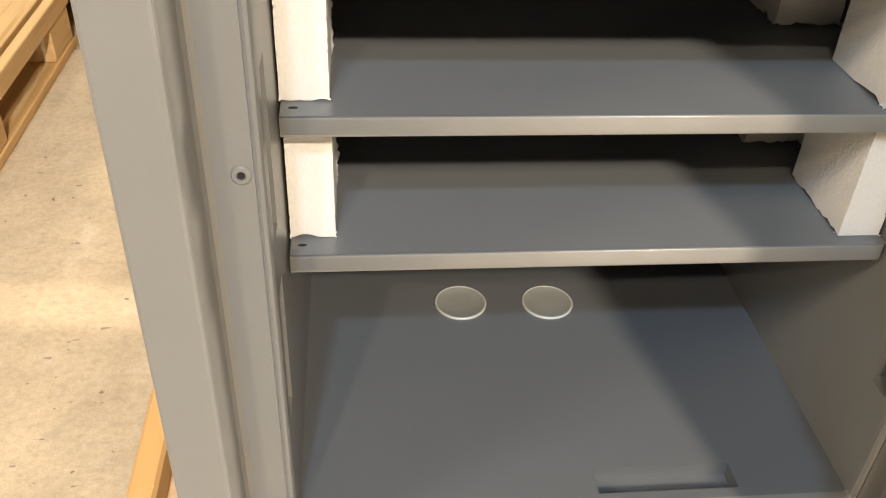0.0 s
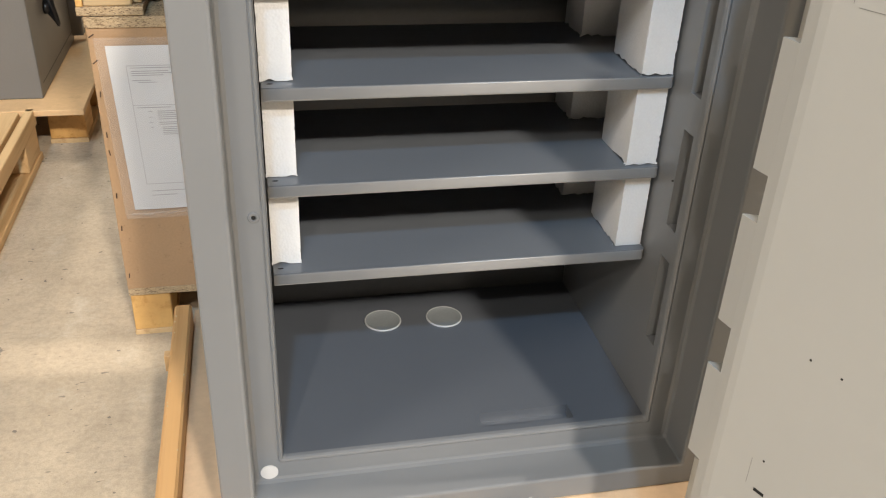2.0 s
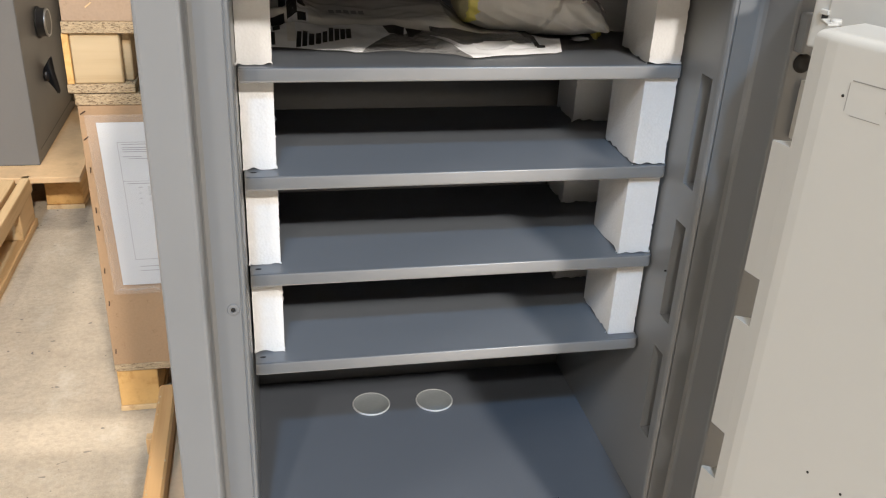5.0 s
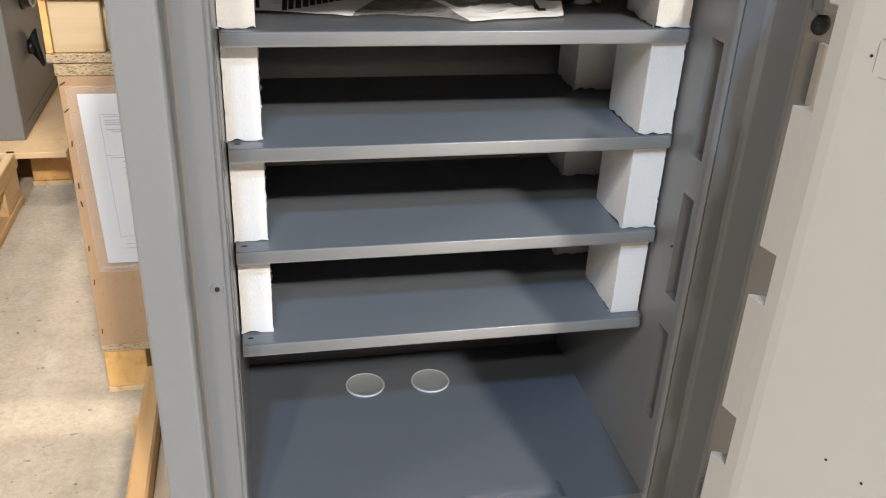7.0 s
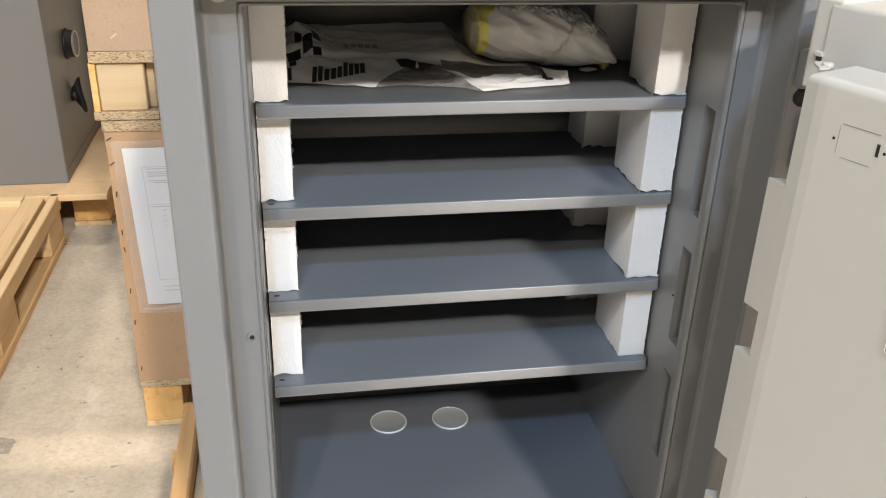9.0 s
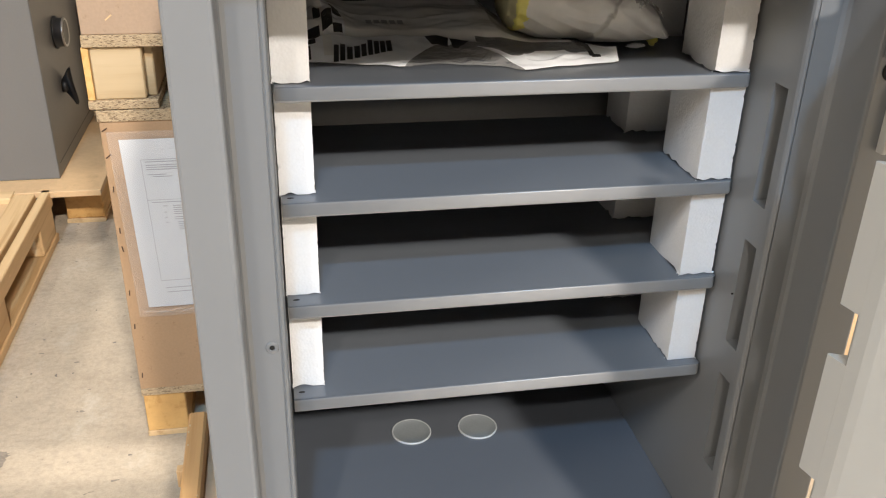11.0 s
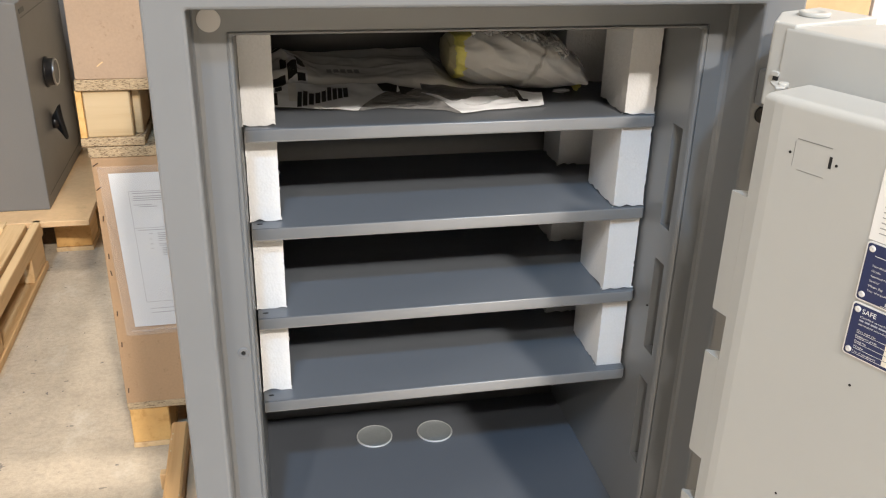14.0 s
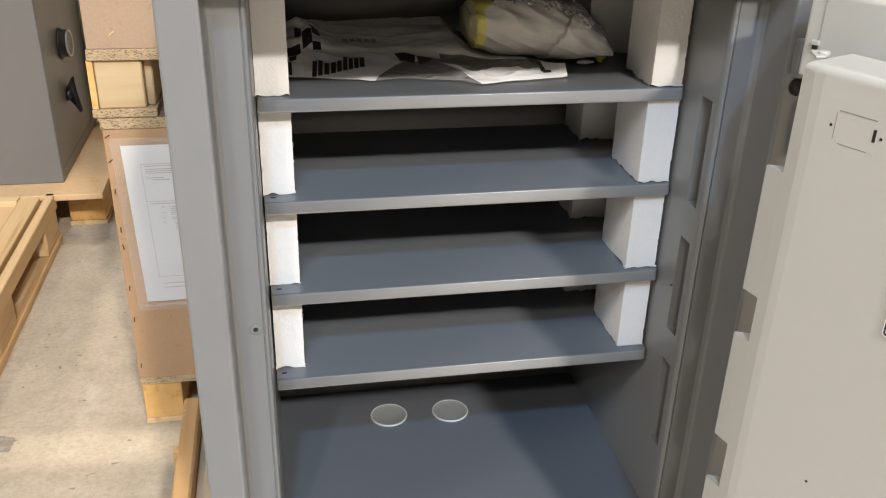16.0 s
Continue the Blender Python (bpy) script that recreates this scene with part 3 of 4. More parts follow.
door_bars("printed_box", [q for i in range(3) for q in ((U + 0.0235, U + 0.086, 0.8188 + 0.0088 * i, 0.8192 + 0.0088 * i), (U + 0.0235, U + 0.086, 0.8250 + 0.0088 * i, 0.8254 + 0.0088 * i),
                                                         (U + 0.0235, U + 0.0239, 0.8188 + 0.0088 * i, 0.8254 + 0.0088 * i), (U + 0.031, U + 0.050 - 0.004 * (2 - i), 0.8210 + 0.0088 * i, 0.8228 + 0.0088 * i))], 0.0005, FAINT)


def plate(z0, z1, width, upper):
    part("badge_plate", door_patch(U, U + width, z0, z1, 0.0003, 0.0009, 0.003), SHEET, door, "enamelled certification badge, navy and white")
    part("badge_field", door_patch(U + 0.0012, U + width - 0.0012, z0 + 0.0012, z1 - 0.0012, 0.0013, 0.0002, 0.0022), NAVY, door)
    for u in (U + 0.0052, U + width - 0.0052):
        for z in (z0 + 0.0055, z1 - 0.0055):
            part("badge_rivet", lathe([(0.0026, 0), (0.0026, 0.0006), (0.0015, 0.0012), (0.0001, 0.0008)], 16, on_door(u, z, 0.0014)), WHITEPAD, door, "pale rivet head")
    lift = 0.00165
    if upper:
        fu, fz0, fz1 = (0.0325, 0.0715), z0 + 0.0085, z1 - 0.0125
        letters("S A F E", 0.0062, WHITEINK, door, on_door(U + 0.0405, z1 - 0.0088, lift))
        for i, (word, w) in enumerate((("Year of manufacture", 0.0220), ("Weight (kg)", 0.0120), ("Serial N\u00b0", 0.0085), ("Approval N\u00b0", 0.0140), ("Grade", 0.0075), ("Identification Code", 0.0225))):
            fit_letters(word, w, 0.0016, WHITEINK, door, on_door(U + 0.0085, fz0 + 0.0042 * i + 0.0014, lift))
        door_bars("printed_word", [(U + 0.0250, U + 0.0310, z0 + 0.0030, z0 + 0.0057), (U + 0.0330, U + 0.0740, z0 + 0.0030, z0 + 0.0055)], lift, TEXTINK)
        door_bars("printed_line", [(U + 0.0085, U + width - 0.006, z1 - 0.0108, z1 - 0.0104), (U + 0.0215, U + 0.0760, z0 + 0.0020, z0 + 0.0023)], lift, WHITEINK)
        door_bars("badge_emblem", [(U + 0.078, U + 0.094, fz0 + 0.004, fz0 + 0.0046), (U + 0.078, U + 0.094, fz1 - 0.006, fz1 - 0.0054), (U + 0.078, U + 0.0786, fz0 + 0.004, fz1 - 0.0054),
                                   (U + 0.0934, U + 0.094, fz0 + 0.004, fz1 - 0.0054), (U + 0.081, U + 0.091, fz0 + 0.010, fz0 + 0.018)], lift, WHITEINK)
    else:
        fu, fz0, fz1 = (0.0335, 0.0745), z0 + 0.0038, z0 + 0.0268
        letters("SAFE", 0.0058, WHITEINK, door, on_door(U + 0.0090, z1 - 0.0078, lift))
        door_bars("printed_word", words([(U + 0.0085, U + 0.0665, z1 - 0.0147)], 0.0013), lift, TEXTINK)
        for row, (word, w) in ((0, ("Certified according to EN 1143-1", 0.042)), (2, ("accredited according to ISO/IEC 17065", 0.046))):
            fit_letters(word, w, 0.0016, WHITEINK, door, on_door(U + 0.0085, z1 - 0.0117 - 0.0032 * row, lift))
        for i, (word, w) in enumerate((("Year of manufacture", 0.0200), ("Weight", 0.0085), ("Serial No.", 0.0105), ("Resistance grade", 0.0180), ("Cert. mark No.", 0.0165))):
            fit_letters(word, w, 0.0017, WHITEINK, door, on_door(U + 0.0085, fz0 + 0.0046 * i + 0.0011, lift))
        rows = [(U + 0.0085, U + 0.0335, fz0 + 0.0046 * i, fz0 + 0.0046 * i + 0.0003) for i in range(5)]
        rows += [(U + 0.080, U + 0.094, z0 + 0.012, z0 + 0.0126), (U + 0.080, U + 0.094, z0 + 0.026, z0 + 0.0266), (U + 0.080, U + 0.0806, z0 + 0.012, z0 + 0.0266), (U + 0.0934, U + 0.094, z0 + 0.012, z0 + 0.0266),
                 (U + 0.083, U + 0.091, z0 + 0.014, z0 + 0.017)]
        door_bars("printed_line", rows, lift, WHITEINK)
    part("badge_table", door_patch(U + fu[0], U + fu[1], fz0, fz1, 0.0015, 0.0002), CREAM, door)
    n = 6 if upper else 5
    door_bars("table_rule", [(U + fu[0], U + fu[1], fz0 + (fz1 - fz0) * i / n, fz0 + (fz1 - fz0) * i / n + 0.0003) for i in range(1, n)], 0.0019, NAVY)
    if not upper:
        letters("V CD", 0.0042, INK, door, on_door(U + 0.048, fz0 + 0.0145, 0.0019))


plate(0.7650, 0.8152, 0.103, True)
plate(0.7155, 0.7628, 0.103, False)


# ---------------- shelves ----------------
SHELF_TOPS = [0.7980, 0.6800, 0.5625, 0.4435]
SHELF_LIP = [0.0150, 0.0155, 0.0155, 0.0155]
SX0, SX1, SY0, SY1 = -0.0240, 0.4580, 0.5550, 0.7950


def shelf(top, lip):
    s = thing("shelf", "blue-grey folded steel shelf resting inside the open safe", "shelf", (SX0, SY0, top), group="shelves in the safe")
    w, d, t = SX1 - SX0, SY1 - SY0, 0.0014
    bm = block(0, w, 0.0022, d, -t, 0)
    part("panel", bm, LINER, s)
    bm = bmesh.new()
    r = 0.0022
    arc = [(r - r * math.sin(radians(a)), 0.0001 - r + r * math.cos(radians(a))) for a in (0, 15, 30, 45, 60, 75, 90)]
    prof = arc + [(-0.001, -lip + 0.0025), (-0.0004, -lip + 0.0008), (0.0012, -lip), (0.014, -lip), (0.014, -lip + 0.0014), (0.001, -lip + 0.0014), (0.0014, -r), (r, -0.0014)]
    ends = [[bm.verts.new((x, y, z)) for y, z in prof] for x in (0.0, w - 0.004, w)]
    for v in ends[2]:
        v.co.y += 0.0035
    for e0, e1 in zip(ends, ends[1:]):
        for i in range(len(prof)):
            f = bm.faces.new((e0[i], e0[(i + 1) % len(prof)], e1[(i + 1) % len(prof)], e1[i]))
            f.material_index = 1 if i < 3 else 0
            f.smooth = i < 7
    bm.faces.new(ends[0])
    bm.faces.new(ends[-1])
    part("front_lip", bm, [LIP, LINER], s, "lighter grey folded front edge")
    for x in (0.0095, w - 0.0095):
        part("side_flange", block(x - 0.0085, x - 0.007, 0.016, d - 0.002, -lip * 0.8, -t), LINER, s)
    hole = Matrix.Translation((0.0090, 0.0150, 0.0001)) @ Matrix.Diagonal((1.5, 0.75, 1, 1))
    part("hole", disc(0.0024, 0.0001, 14, m=hole), VOID, s)
    return s


for z, lip in zip(SHELF_TOPS, SHELF_LIP):
    shelf(z, lip)


# ---------------- styrofoam blocks ----------------
def foam(x0, x1, y0, y1, z0, z1, seed, crumble_side="", amount=0.006):
    """A cut block with a torn lower edge."""
    rng = random.Random(seed)
    f = thing("foam_block", "white styrofoam packing block wedged between the shelves", "packing block", ((x0 + x1) / 2, (y0 + y1) / 2, z0), group="styrofoam packing blocks")
    bm = bmesh.new()
    w, d, h = x1 - x0, y1 - y0, z1 - z0
    nx, ny, nz = 12, 26, 44
    key = {}

    def vert(i, j, k):
        if (i, j, k) not in key:
            key[i, j, k] = bm.verts.new((-w / 2 + w * i / nx, -d / 2 + d * j / ny, h * k / nz))
        return key[i, j, k]

    for i in range(nx):
        for j in range(ny):
            for k in (0, nz):
                bm.faces.new((vert(i, j, k), vert(i + 1, j, k), vert(i + 1, j + 1, k), vert(i, j + 1, k)))
    for i in range(nx):
        for k in range(nz):
            for j in (0, ny):
                bm.faces.new((vert(i, j, k), vert(i + 1, j, k), vert(i + 1, j, k + 1), vert(i, j, k + 1)))
    for j in range(ny):
        for k in range(nz):
            for i in (0, nx):
                bm.faces.new((vert(i, j, k), vert(i, j + 1, k), vert(i, j + 1, k + 1), vert(i, j, k + 1)))
    off = Vector((seed * 3.1, seed * 1.7, 0))
    for (i, j, k), v in key.items():
        p = v.co.copy()
        n = noise.noise(p * 130 + off)
        v.co.x += 0.0002 * n
        v.co.y += 0.0002 * noise.noise(p * 130 + off + Vector((9, 0, 0)))
        low = max(0.0, 1 - p.z / 0.012)
        bite = max(0.0, noise.noise(p * 90 + off + Vector((0, 5, 0))) + 0.12) * amount
        if low > 0:
            v.co.z += low * bite * (1.0 if crumble_side and j > 1 else 0.75)
        if j == 0 and i in (0, nx) and 0 < k < nz:
            chip = max(0.0, noise.noise(Vector((i * 7.0, p.z * 260, seed * 2.3))) - 0.12)
            v.co.x += (1 if i == 0 else -1) * 0.0016 * chip
            v.co.y += 0.0014 * chip
        if crumble_side == "L" and i == 0 and p.z < h * 0.9:
            v.co.x += max(0.0, noise.noise(p * 75 + off)) * 0.0002
        if not crumble_side and i >= nx - 1 and j >= ny - 4:
            v.co.x += 0.0042 * max(0.0, noise.noise(p * 210 + off) + 0.1) * (j - ny + 5) / 5
            v.co.y += 0.003 * noise.noise(p * 160 + off)
    part("block", bm, FOAM, f, smooth=False)
    # a few loose crumbs at the foot
    bm = bmesh.new()
    for _ in range(7):
        r = rng.uniform(0.0006, 0.0014)
        sx = -w / 2 if rng.random() < 0.5 else w / 2
        bmesh.ops.create_icosphere(bm, subdivisions=1, radius=r, matrix=Matrix.Translation((sx + rng.uniform(-0.002, 0.002) * (1 if x0 > 0.2 else 0), -d / 2 - rng.uniform(-0.006, 0.002), r * 0.8)))
    tagged(part("crumb", bm, FOAM, f), kind="stuff")
    return f


EPS = 0.0006
levels = [(SHELF_TOPS[0], Z1 - 0.001)] + [(SHELF_TOPS[i + 1], SHELF_TOPS[i] - 0.0020) for i in range(3)]
for i, (a, b) in enumerate(levels):
    foam(-0.0262 + 0.0006 * i, 0.0096 + 0.0004 * i, (0.567, 0.577, 0.580, 0.580)[i], 0.672, a + EPS, b, i + 1)
    foam((0.4190, 0.4175, 0.4170, 0.4215)[i], 0.4565, (0.5600, 0.5595, 0.5630, 0.5680)[i], (0.640, 0.650, 0.650, 0.662)[i], a + EPS, b, i + 11, "L", 0.0055)
    foam(0.3970 + 0.002 * (i % 2), 0.4565, 0.722, 0.790, a + EPS, b, i + 21, "L", 0.009)


# ---------------- bags on the top shelf ----------------
TOP = SHELF_TOPS[0] + 0.0008


FRONT = [(-0.014, 0.645), (0.012, 0.639), (0.083, 0.623), (0.104, 0.614), (0.141, 0.622), (0.176, 0.613), (0.204, 0.606), (0.226, 0.588), (0.269, 0.599), (0.325, 0.607), (0.335, 0.612)]
CREST = [(-0.014, 0.664), (0.014, 0.668), (0.044, 0.686), (0.097, 0.685), (0.141, 0.680), (0.180, 0.652), (0.206, 0.634), (0.288, 0.632), (0.310, 0.638), (0.335, 0.624)]


def along(line, x):
    """The height of a broken line at x."""
    for (xa, ya), (xb, yb) in zip(line, line[1:]):
        if x <= xb:
            k = max(0.0, min(1.0, (x - xa) / (xb - xa)))
            k = k * k * (3 - 2 * k)
            return ya + (yb - ya) * k
    return line[-1][1]


def bag_point(x, v, lift=0.0):
    """The bag's upper side: v from 0 at the front edge over 1 at the crest of its hem to 2 at the back."""
    yf, yc = along(FRONT, x), along(CREST, x)
    low = max(0.0, 1 - abs(x - 0.325) / 0.03) * 0.004
    crest = 0.0150 + 0.0025 * noise.noise(Vector((x * 22, 3, 0))) - low
    if v <= 1:
        y = yf + (yc - yf) * v
        h = 0.0008 + crest * v ** 0.75 + 0.0016 * noise.noise(Vector((x * 70, v * 2.5, 6))) * v
        h += 0.0026 * math.sin(v * math.pi) * noise.noise(Vector((x * 38 + v * 2, v * 1.3, 2)))
        slack = max(0.0, min(1.0, (x - 0.13) / 0.04)) * max(0.0, min(1.0, (0.31 - x) / 0.03))
        h += 0.0034 * slack * math.sin(v * math.pi) * (0.55 - 2 * abs(noise.noise(Vector((x * 26 + v * 2.2, v * 2.6 - x * 18, 7)))))
    else:
        w = v - 1
        y = yc + (0.800 - yc) * w
        h = crest - 0.0035 * math.sin(min(1.0, w / 0.16) * math.pi) + 0.017 * w ** 0.9
        h += (0.0030 * noise.noise(Vector((x * 14, y * 26, 1.5))) + 0.0016 * abs(noise.noise(Vector((x * 30 + y * 46, y * 30 - x * 22, 8))))) * min(1.0, w * 5)
        h += 0.0013 * (0.4 - 2 * abs(noise.noise(Vector((x * 7 - y * 8, y * 42 + x * 9, 12))))) * min(1.0, w * 4)
        h += 0.006 * math.exp(-((x - 0.20) / 0.05) ** 2) * math.sin(min(1.0, w * 1.2) * math.pi)
    lump = math.exp(-((x - 0.026) / 0.026) ** 2) * math.exp(-((y - 0.735) / 0.042) ** 2)
    h += lump * (0.020 + 0.007 * noise.noise(Vector((x * 90, y * 90, 3))))
    if x > 0.215 and v > 1:
        k = min(1.0, (x - 0.215) / 0.035) * min(1.0, (v - 1) / 0.25)
        h = h + (min(h, 0.010) - h) * k
    return Vector((x, y, TOP + max(0.0006, h) + lift))


def bag_patch(quads, lift, n=6, bm=None):
    """Print that lies on the bag: each quad gives four (x, v) corners."""
    bm = bm or bmesh.new()
    for a, b, c, d in quads:
        g = []
        for i in range(n + 1):
            row = []
            for j in range(n + 1):
                u, v = i / n, j / n
                s = (1 - u) * (1 - v) * a[0] + u * (1 - v) * b[0] + u * v * c[0] + (1 - u) * v * d[0]
                t = (1 - u) * (1 - v) * a[1] + u * (1 - v) * b[1] + u * v * c[1] + (1 - u) * v * d[1]
                row.append(bm.verts.new(bag_point(s, t, lift)))
            g.append(row)
        for i in range(n):
            for j in range(n):
                bm.faces.new((g[i][j], g[i + 1][j], g[i + 1][j + 1], g[i][j + 1]))
    return bm


def bag_skin(x, v):
    """0: white film, 1: smoky film, 2: clear film."""
    if v > 1:
        edge = 0.055 + 0.004 * math.sin(v * 6) - 0.018 * (v - 1)
        if edge > x > edge - 0.019 - 0.010 * max(0.0, 1.5 - v):
            return 0
        return 2 if x > 0.190 and v < 1.12 else 1
    if x < 0.186:
        if 0.029 < x < 0.038 and v > 0.2:
            return 1
        return 0 if v >= max(0.0, (x - 0.108) / 0.078) ** 0.8 else 2
    if x < 0.305:
        return 0 if v < 0.62 - 0.1 * math.sin(x * 90) and x > 0.192 + 0.034 * (1 - v / 0.6) else 2
    return 0


def mailing_bag():
    bag = thing("plastic_bag", "crumpled white and clear plastic bag with black print", "plastic bag")
    bm = bmesh.new()
    nx, nv = 320, 120
    xs = [-0.014 + 0.349 * i / nx for i in range(nx + 1)]
    vs = [2.0 * j / nv for j in range(nv + 1)]
    up = [[bm.verts.new(bag_point(x, v)) for v in vs] for x in xs]
    for i in range(nx):
        for j in range(nv):
            x, v = (xs[i] + xs[i + 1]) / 2, (vs[j] + vs[j + 1]) / 2
            if v > 1 and x > 0.30 - 0.03 * (v - 1):
                continue
            f = bm.faces.new((up[i][j], up[i + 1][j], up[i + 1][j + 1], up[i][j + 1]))
            f.material_index = bag_skin(x, v)
    bmesh.ops.delete(bm, geom=[v for v in bm.verts if not v.link_faces], context="VERTS")
    part("sheet", bm, [WHITEFILM, GREYFILM, CLEARFILM], bag, smooth=True)
    bm = bmesh.new()
    lo = [[bm.verts.new((x, along(FRONT, x) + 0.001 + (0.797 - along(FRONT, x)) * k, TOP - 0.0002)) for k in (0, 1)] for x in xs[::5]]
    for a, b in zip(lo, lo[1:]):
        bm.faces.new((a[0], b[0], b[1], a[1]))
    part("under_sheet", bm, CLEARFILM, bag)
    q = lambda x0, x1, v0, v1, k=0.0, lean=0.0: ((x0, v0), (x1, v0 + k), (x1 + lean, v1 + k), (x0 + lean, v1))
    for b in (((0.142, 0.56), (0.158, 0.60), (0.161, 0.97), (0.138, 0.98)), ((0.163, 0.62), (0.168, 0.60), (0.182, 0.98), (0.162, 0.95)), q(0.293, 0.306, 0.80, 1.0, 0.0, -0.002), q(0.304, 0.310, 0.36, 0.92, 0.0, -0.003), q(0.306, 0.316, 0.26, 0.40),
              q(0.012, 0.026, 1.50, 1.92, 0.05, -0.002), q(0.043, 0.053, 1.30, 1.50, 0.03, -0.003), q(0.042, 0.052, 1.05, 1.15, 0.03), q(0.030, 0.042, 1.08, 1.28, 0.06), q(0.008, 0.027, 1.00, 1.14), q(0.011, 0.015, 0.05, 0.62), q(0.013, 0.021, 0.72, 0.95), q(0.021, 0.029, 1.20, 1.36, 0.02)):
        part("printed_block", bag_patch([b], 0.0006), INKDARK, bag, "black printed block")
    # a heavy black word rising along the hem, as plain bars: (start, width, foot, height)
    for x0, w, v0, hi in ((0.0385, 0.0052, 0.00, 0.56), (0.0450, 0.0052, 0.04, 0.62), (0.0520, 0.0058, 0.09, 0.46), (0.0595, 0.0058, 0.15, 0.46), (0.0668, 0.0052, 0.20, 0.46),
                          (0.0736, 0.0050, 0.24, 0.56), (0.0800, 0.0052, 0.28, 0.44), (0.0864, 0.0052, 0.32, 0.44), (0.0928, 0.0056, 0.36, 0.44)):
        lean = 0.0045
        part("printed_bar", bag_patch([((x0 + lean * (v0 - 0.3), v0), (x0 + w + lean * (v0 - 0.3), v0 + 0.02), (x0 + w + lean * (v0 + hi - 0.3), v0 + hi + 0.02), (x0 + lean * (v0 + hi - 0.3), v0 + hi))], 0.0007, 4), INKDARK, bag)
    for k in range(5):
        part("printed_code", bag_patch([q(0.080 + 0.0088 * k, 0.0862 + 0.0088 * k, 1.30, 1.42)], 0.0006, 3), INK, bag)


mailing_bag()


PARCEL_TOP = [(-1, 0.862), (-0.9, 0.870), (-0.5, 0.877), (0.1, 0.874), (0.5, 0.862), (0.85, 0.842), (1, 0.822)]
PARCEL_LOW = [(-1, 0.826), (-0.9, 0.814), (-0.55, 0.8065), (0.5, 0.8050), (0.8, 0.8065), (1, 0.811)]
PARCEL_HALF = [(-1, 0.032), (-0.9, 0.043), (-0.4, 0.054), (0.4, 0.052), (0.8, 0.047), (1, 0.044)]


def parcel():
    p = thing("wrapped_parcel", "grey-white film parcel with a yellow end and clear overwrap", "parcel")

    def surf(a, b, grow=1.0):
        # a round the body, b along it
        top, low, half = along(PARCEL_TOP, b), along(PARCEL_LOW, b), along(PARCEL_HALF, b)
        ca, sa = math.cos(a), math.sin(a)
        ca = math.copysign(abs(ca) ** 0.8, ca)
        sa = math.copysign(abs(sa) ** 0.8, sa)
        mid, h = (top + low) / 2, (top - low) / 2
        v = Vector((0.317 + 0.086 * b, 0.704 - 0.012 * b + half * ca * grow, mid + h * sa * (grow if sa > 0 else 1)))
        fold = abs(noise.noise(Vector((b * 2.2 + sa * 1.8, sa * 1.6, 4)))) + 0.14 * abs(noise.noise(Vector((b * 5 - sa * 4, sa * 3 + b * 3, 9))))
        k = 0.0055 * (0.36 - fold) + 0.0007 * noise.noise(v * 60)
        # the far end is folded over in a flap with a raised edge
        k += 0.0065 * max(0.0, min(1.0, (b - 0.20 - 0.22 * sa - 0.06 * noise.noise(Vector((sa * 4, 0, 3)))) / 0.022)) * (1 - 0.75 * max(0.0, b))
        v.y += k * ca
        v.z += k * sa * (1 if sa > 0 else 0.3)
        v.z = max(v.z, TOP + 0.0112 - 0.0106 * max(0.0, min(1.0, (v.x - 0.285) / 0.03)))
        return v

    na, nb = 144, 200
    bm = bmesh.new()
    bs = [-1 + 2 * j / nb for j in range(nb + 1)]
    g = [[bm.verts.new(surf(2 * math.pi * i / na, b)) for i in range(na)] for b in bs]
    for j in range(nb):
        for i in range(na):
            f = bm.faces.new((g[j][i], g[j][(i + 1) % na], g[j + 1][(i + 1) % na], g[j + 1][i]))
            b = (bs[j] + bs[j + 1]) / 2
            rel = (math.sin(2 * math.pi * (i + 0.5) / na) + 1) / 2
            rag = 0.05 * noise.noise(Vector((rel * 9, 0, 2))) + 0.02 * noise.noise(Vector((rel * 34, b * 9, 5)))
            edge = -0.80 + 1.1 * max(0.0, rel - 0.86) + rag - 0.5 * max(0.0, 0.22 - rel)
            f.material_index = 0 if b > edge else 1 if b > -0.93 + 0.5 * rag else 2
    bm.faces.new(g[0]).material_index = 2
    bm.faces.new(g[-1])
    part("wrap", bm, [BUBBLE, YELLOW, BEIGE], p, smooth=True)
    bm = bmesh.new()
    na, nb = 40, 60

    def crumple(i, j):
        p = Vector((i * 0.22, j * 0.2, 5))
        return 1.10 + 0.10 * j / nb + 0.22 * (0.30 - abs(noise.noise(p))) + 0.12 * (0.3 - abs(noise.noise(p * 2.3)))

    rows = [[bm.verts.new(surf(radians(28 + 140 * i / na), -0.70 + 1.60 * j / nb, crumple(i, j))) for i in range(na + 1)] for j in range(nb + 1)]
    for j in range(nb):
        for i in range(na):
            if 28 + 140 * i / na > 128 + 34 * noise.noise(Vector((j * 0.12, 0, 1))) + 14 * j / nb:
                continue
            bm.faces.new((rows[j][i], rows[j][i + 1], rows[j + 1][i + 1], rows[j + 1][i]))
    bmesh.ops.delete(bm, geom=[v for v in bm.verts if not v.link_faces], context="VERTS")
    part("overwrap", bm, OVERWRAP, p, "clear wrinkled film")
    for name, mat, x, y, r in (("yellow_tie", YELLOW, 0.399, 0.676, (0.0055, 0.004, 0.008)), ("film_scrap", WHITEFILM, 0.376, 0.668, (0.010, 0.004, 0.003))):
        bm = bmesh.new()
        bmesh.ops.create_icosphere(bm, subdivisions=3, radius=1.0)
        for v in bm.verts:
            n = v.co.copy()
            k = 1 + 0.5 * noise.noise(n * 2.3) + 0.25 * noise.noise(n * 6)
            v.co = Vector((x + r[0] * n.x * k, y + r[1] * n.y * k, TOP + r[2] + r[2] * n.z * min(k, 1.0)))
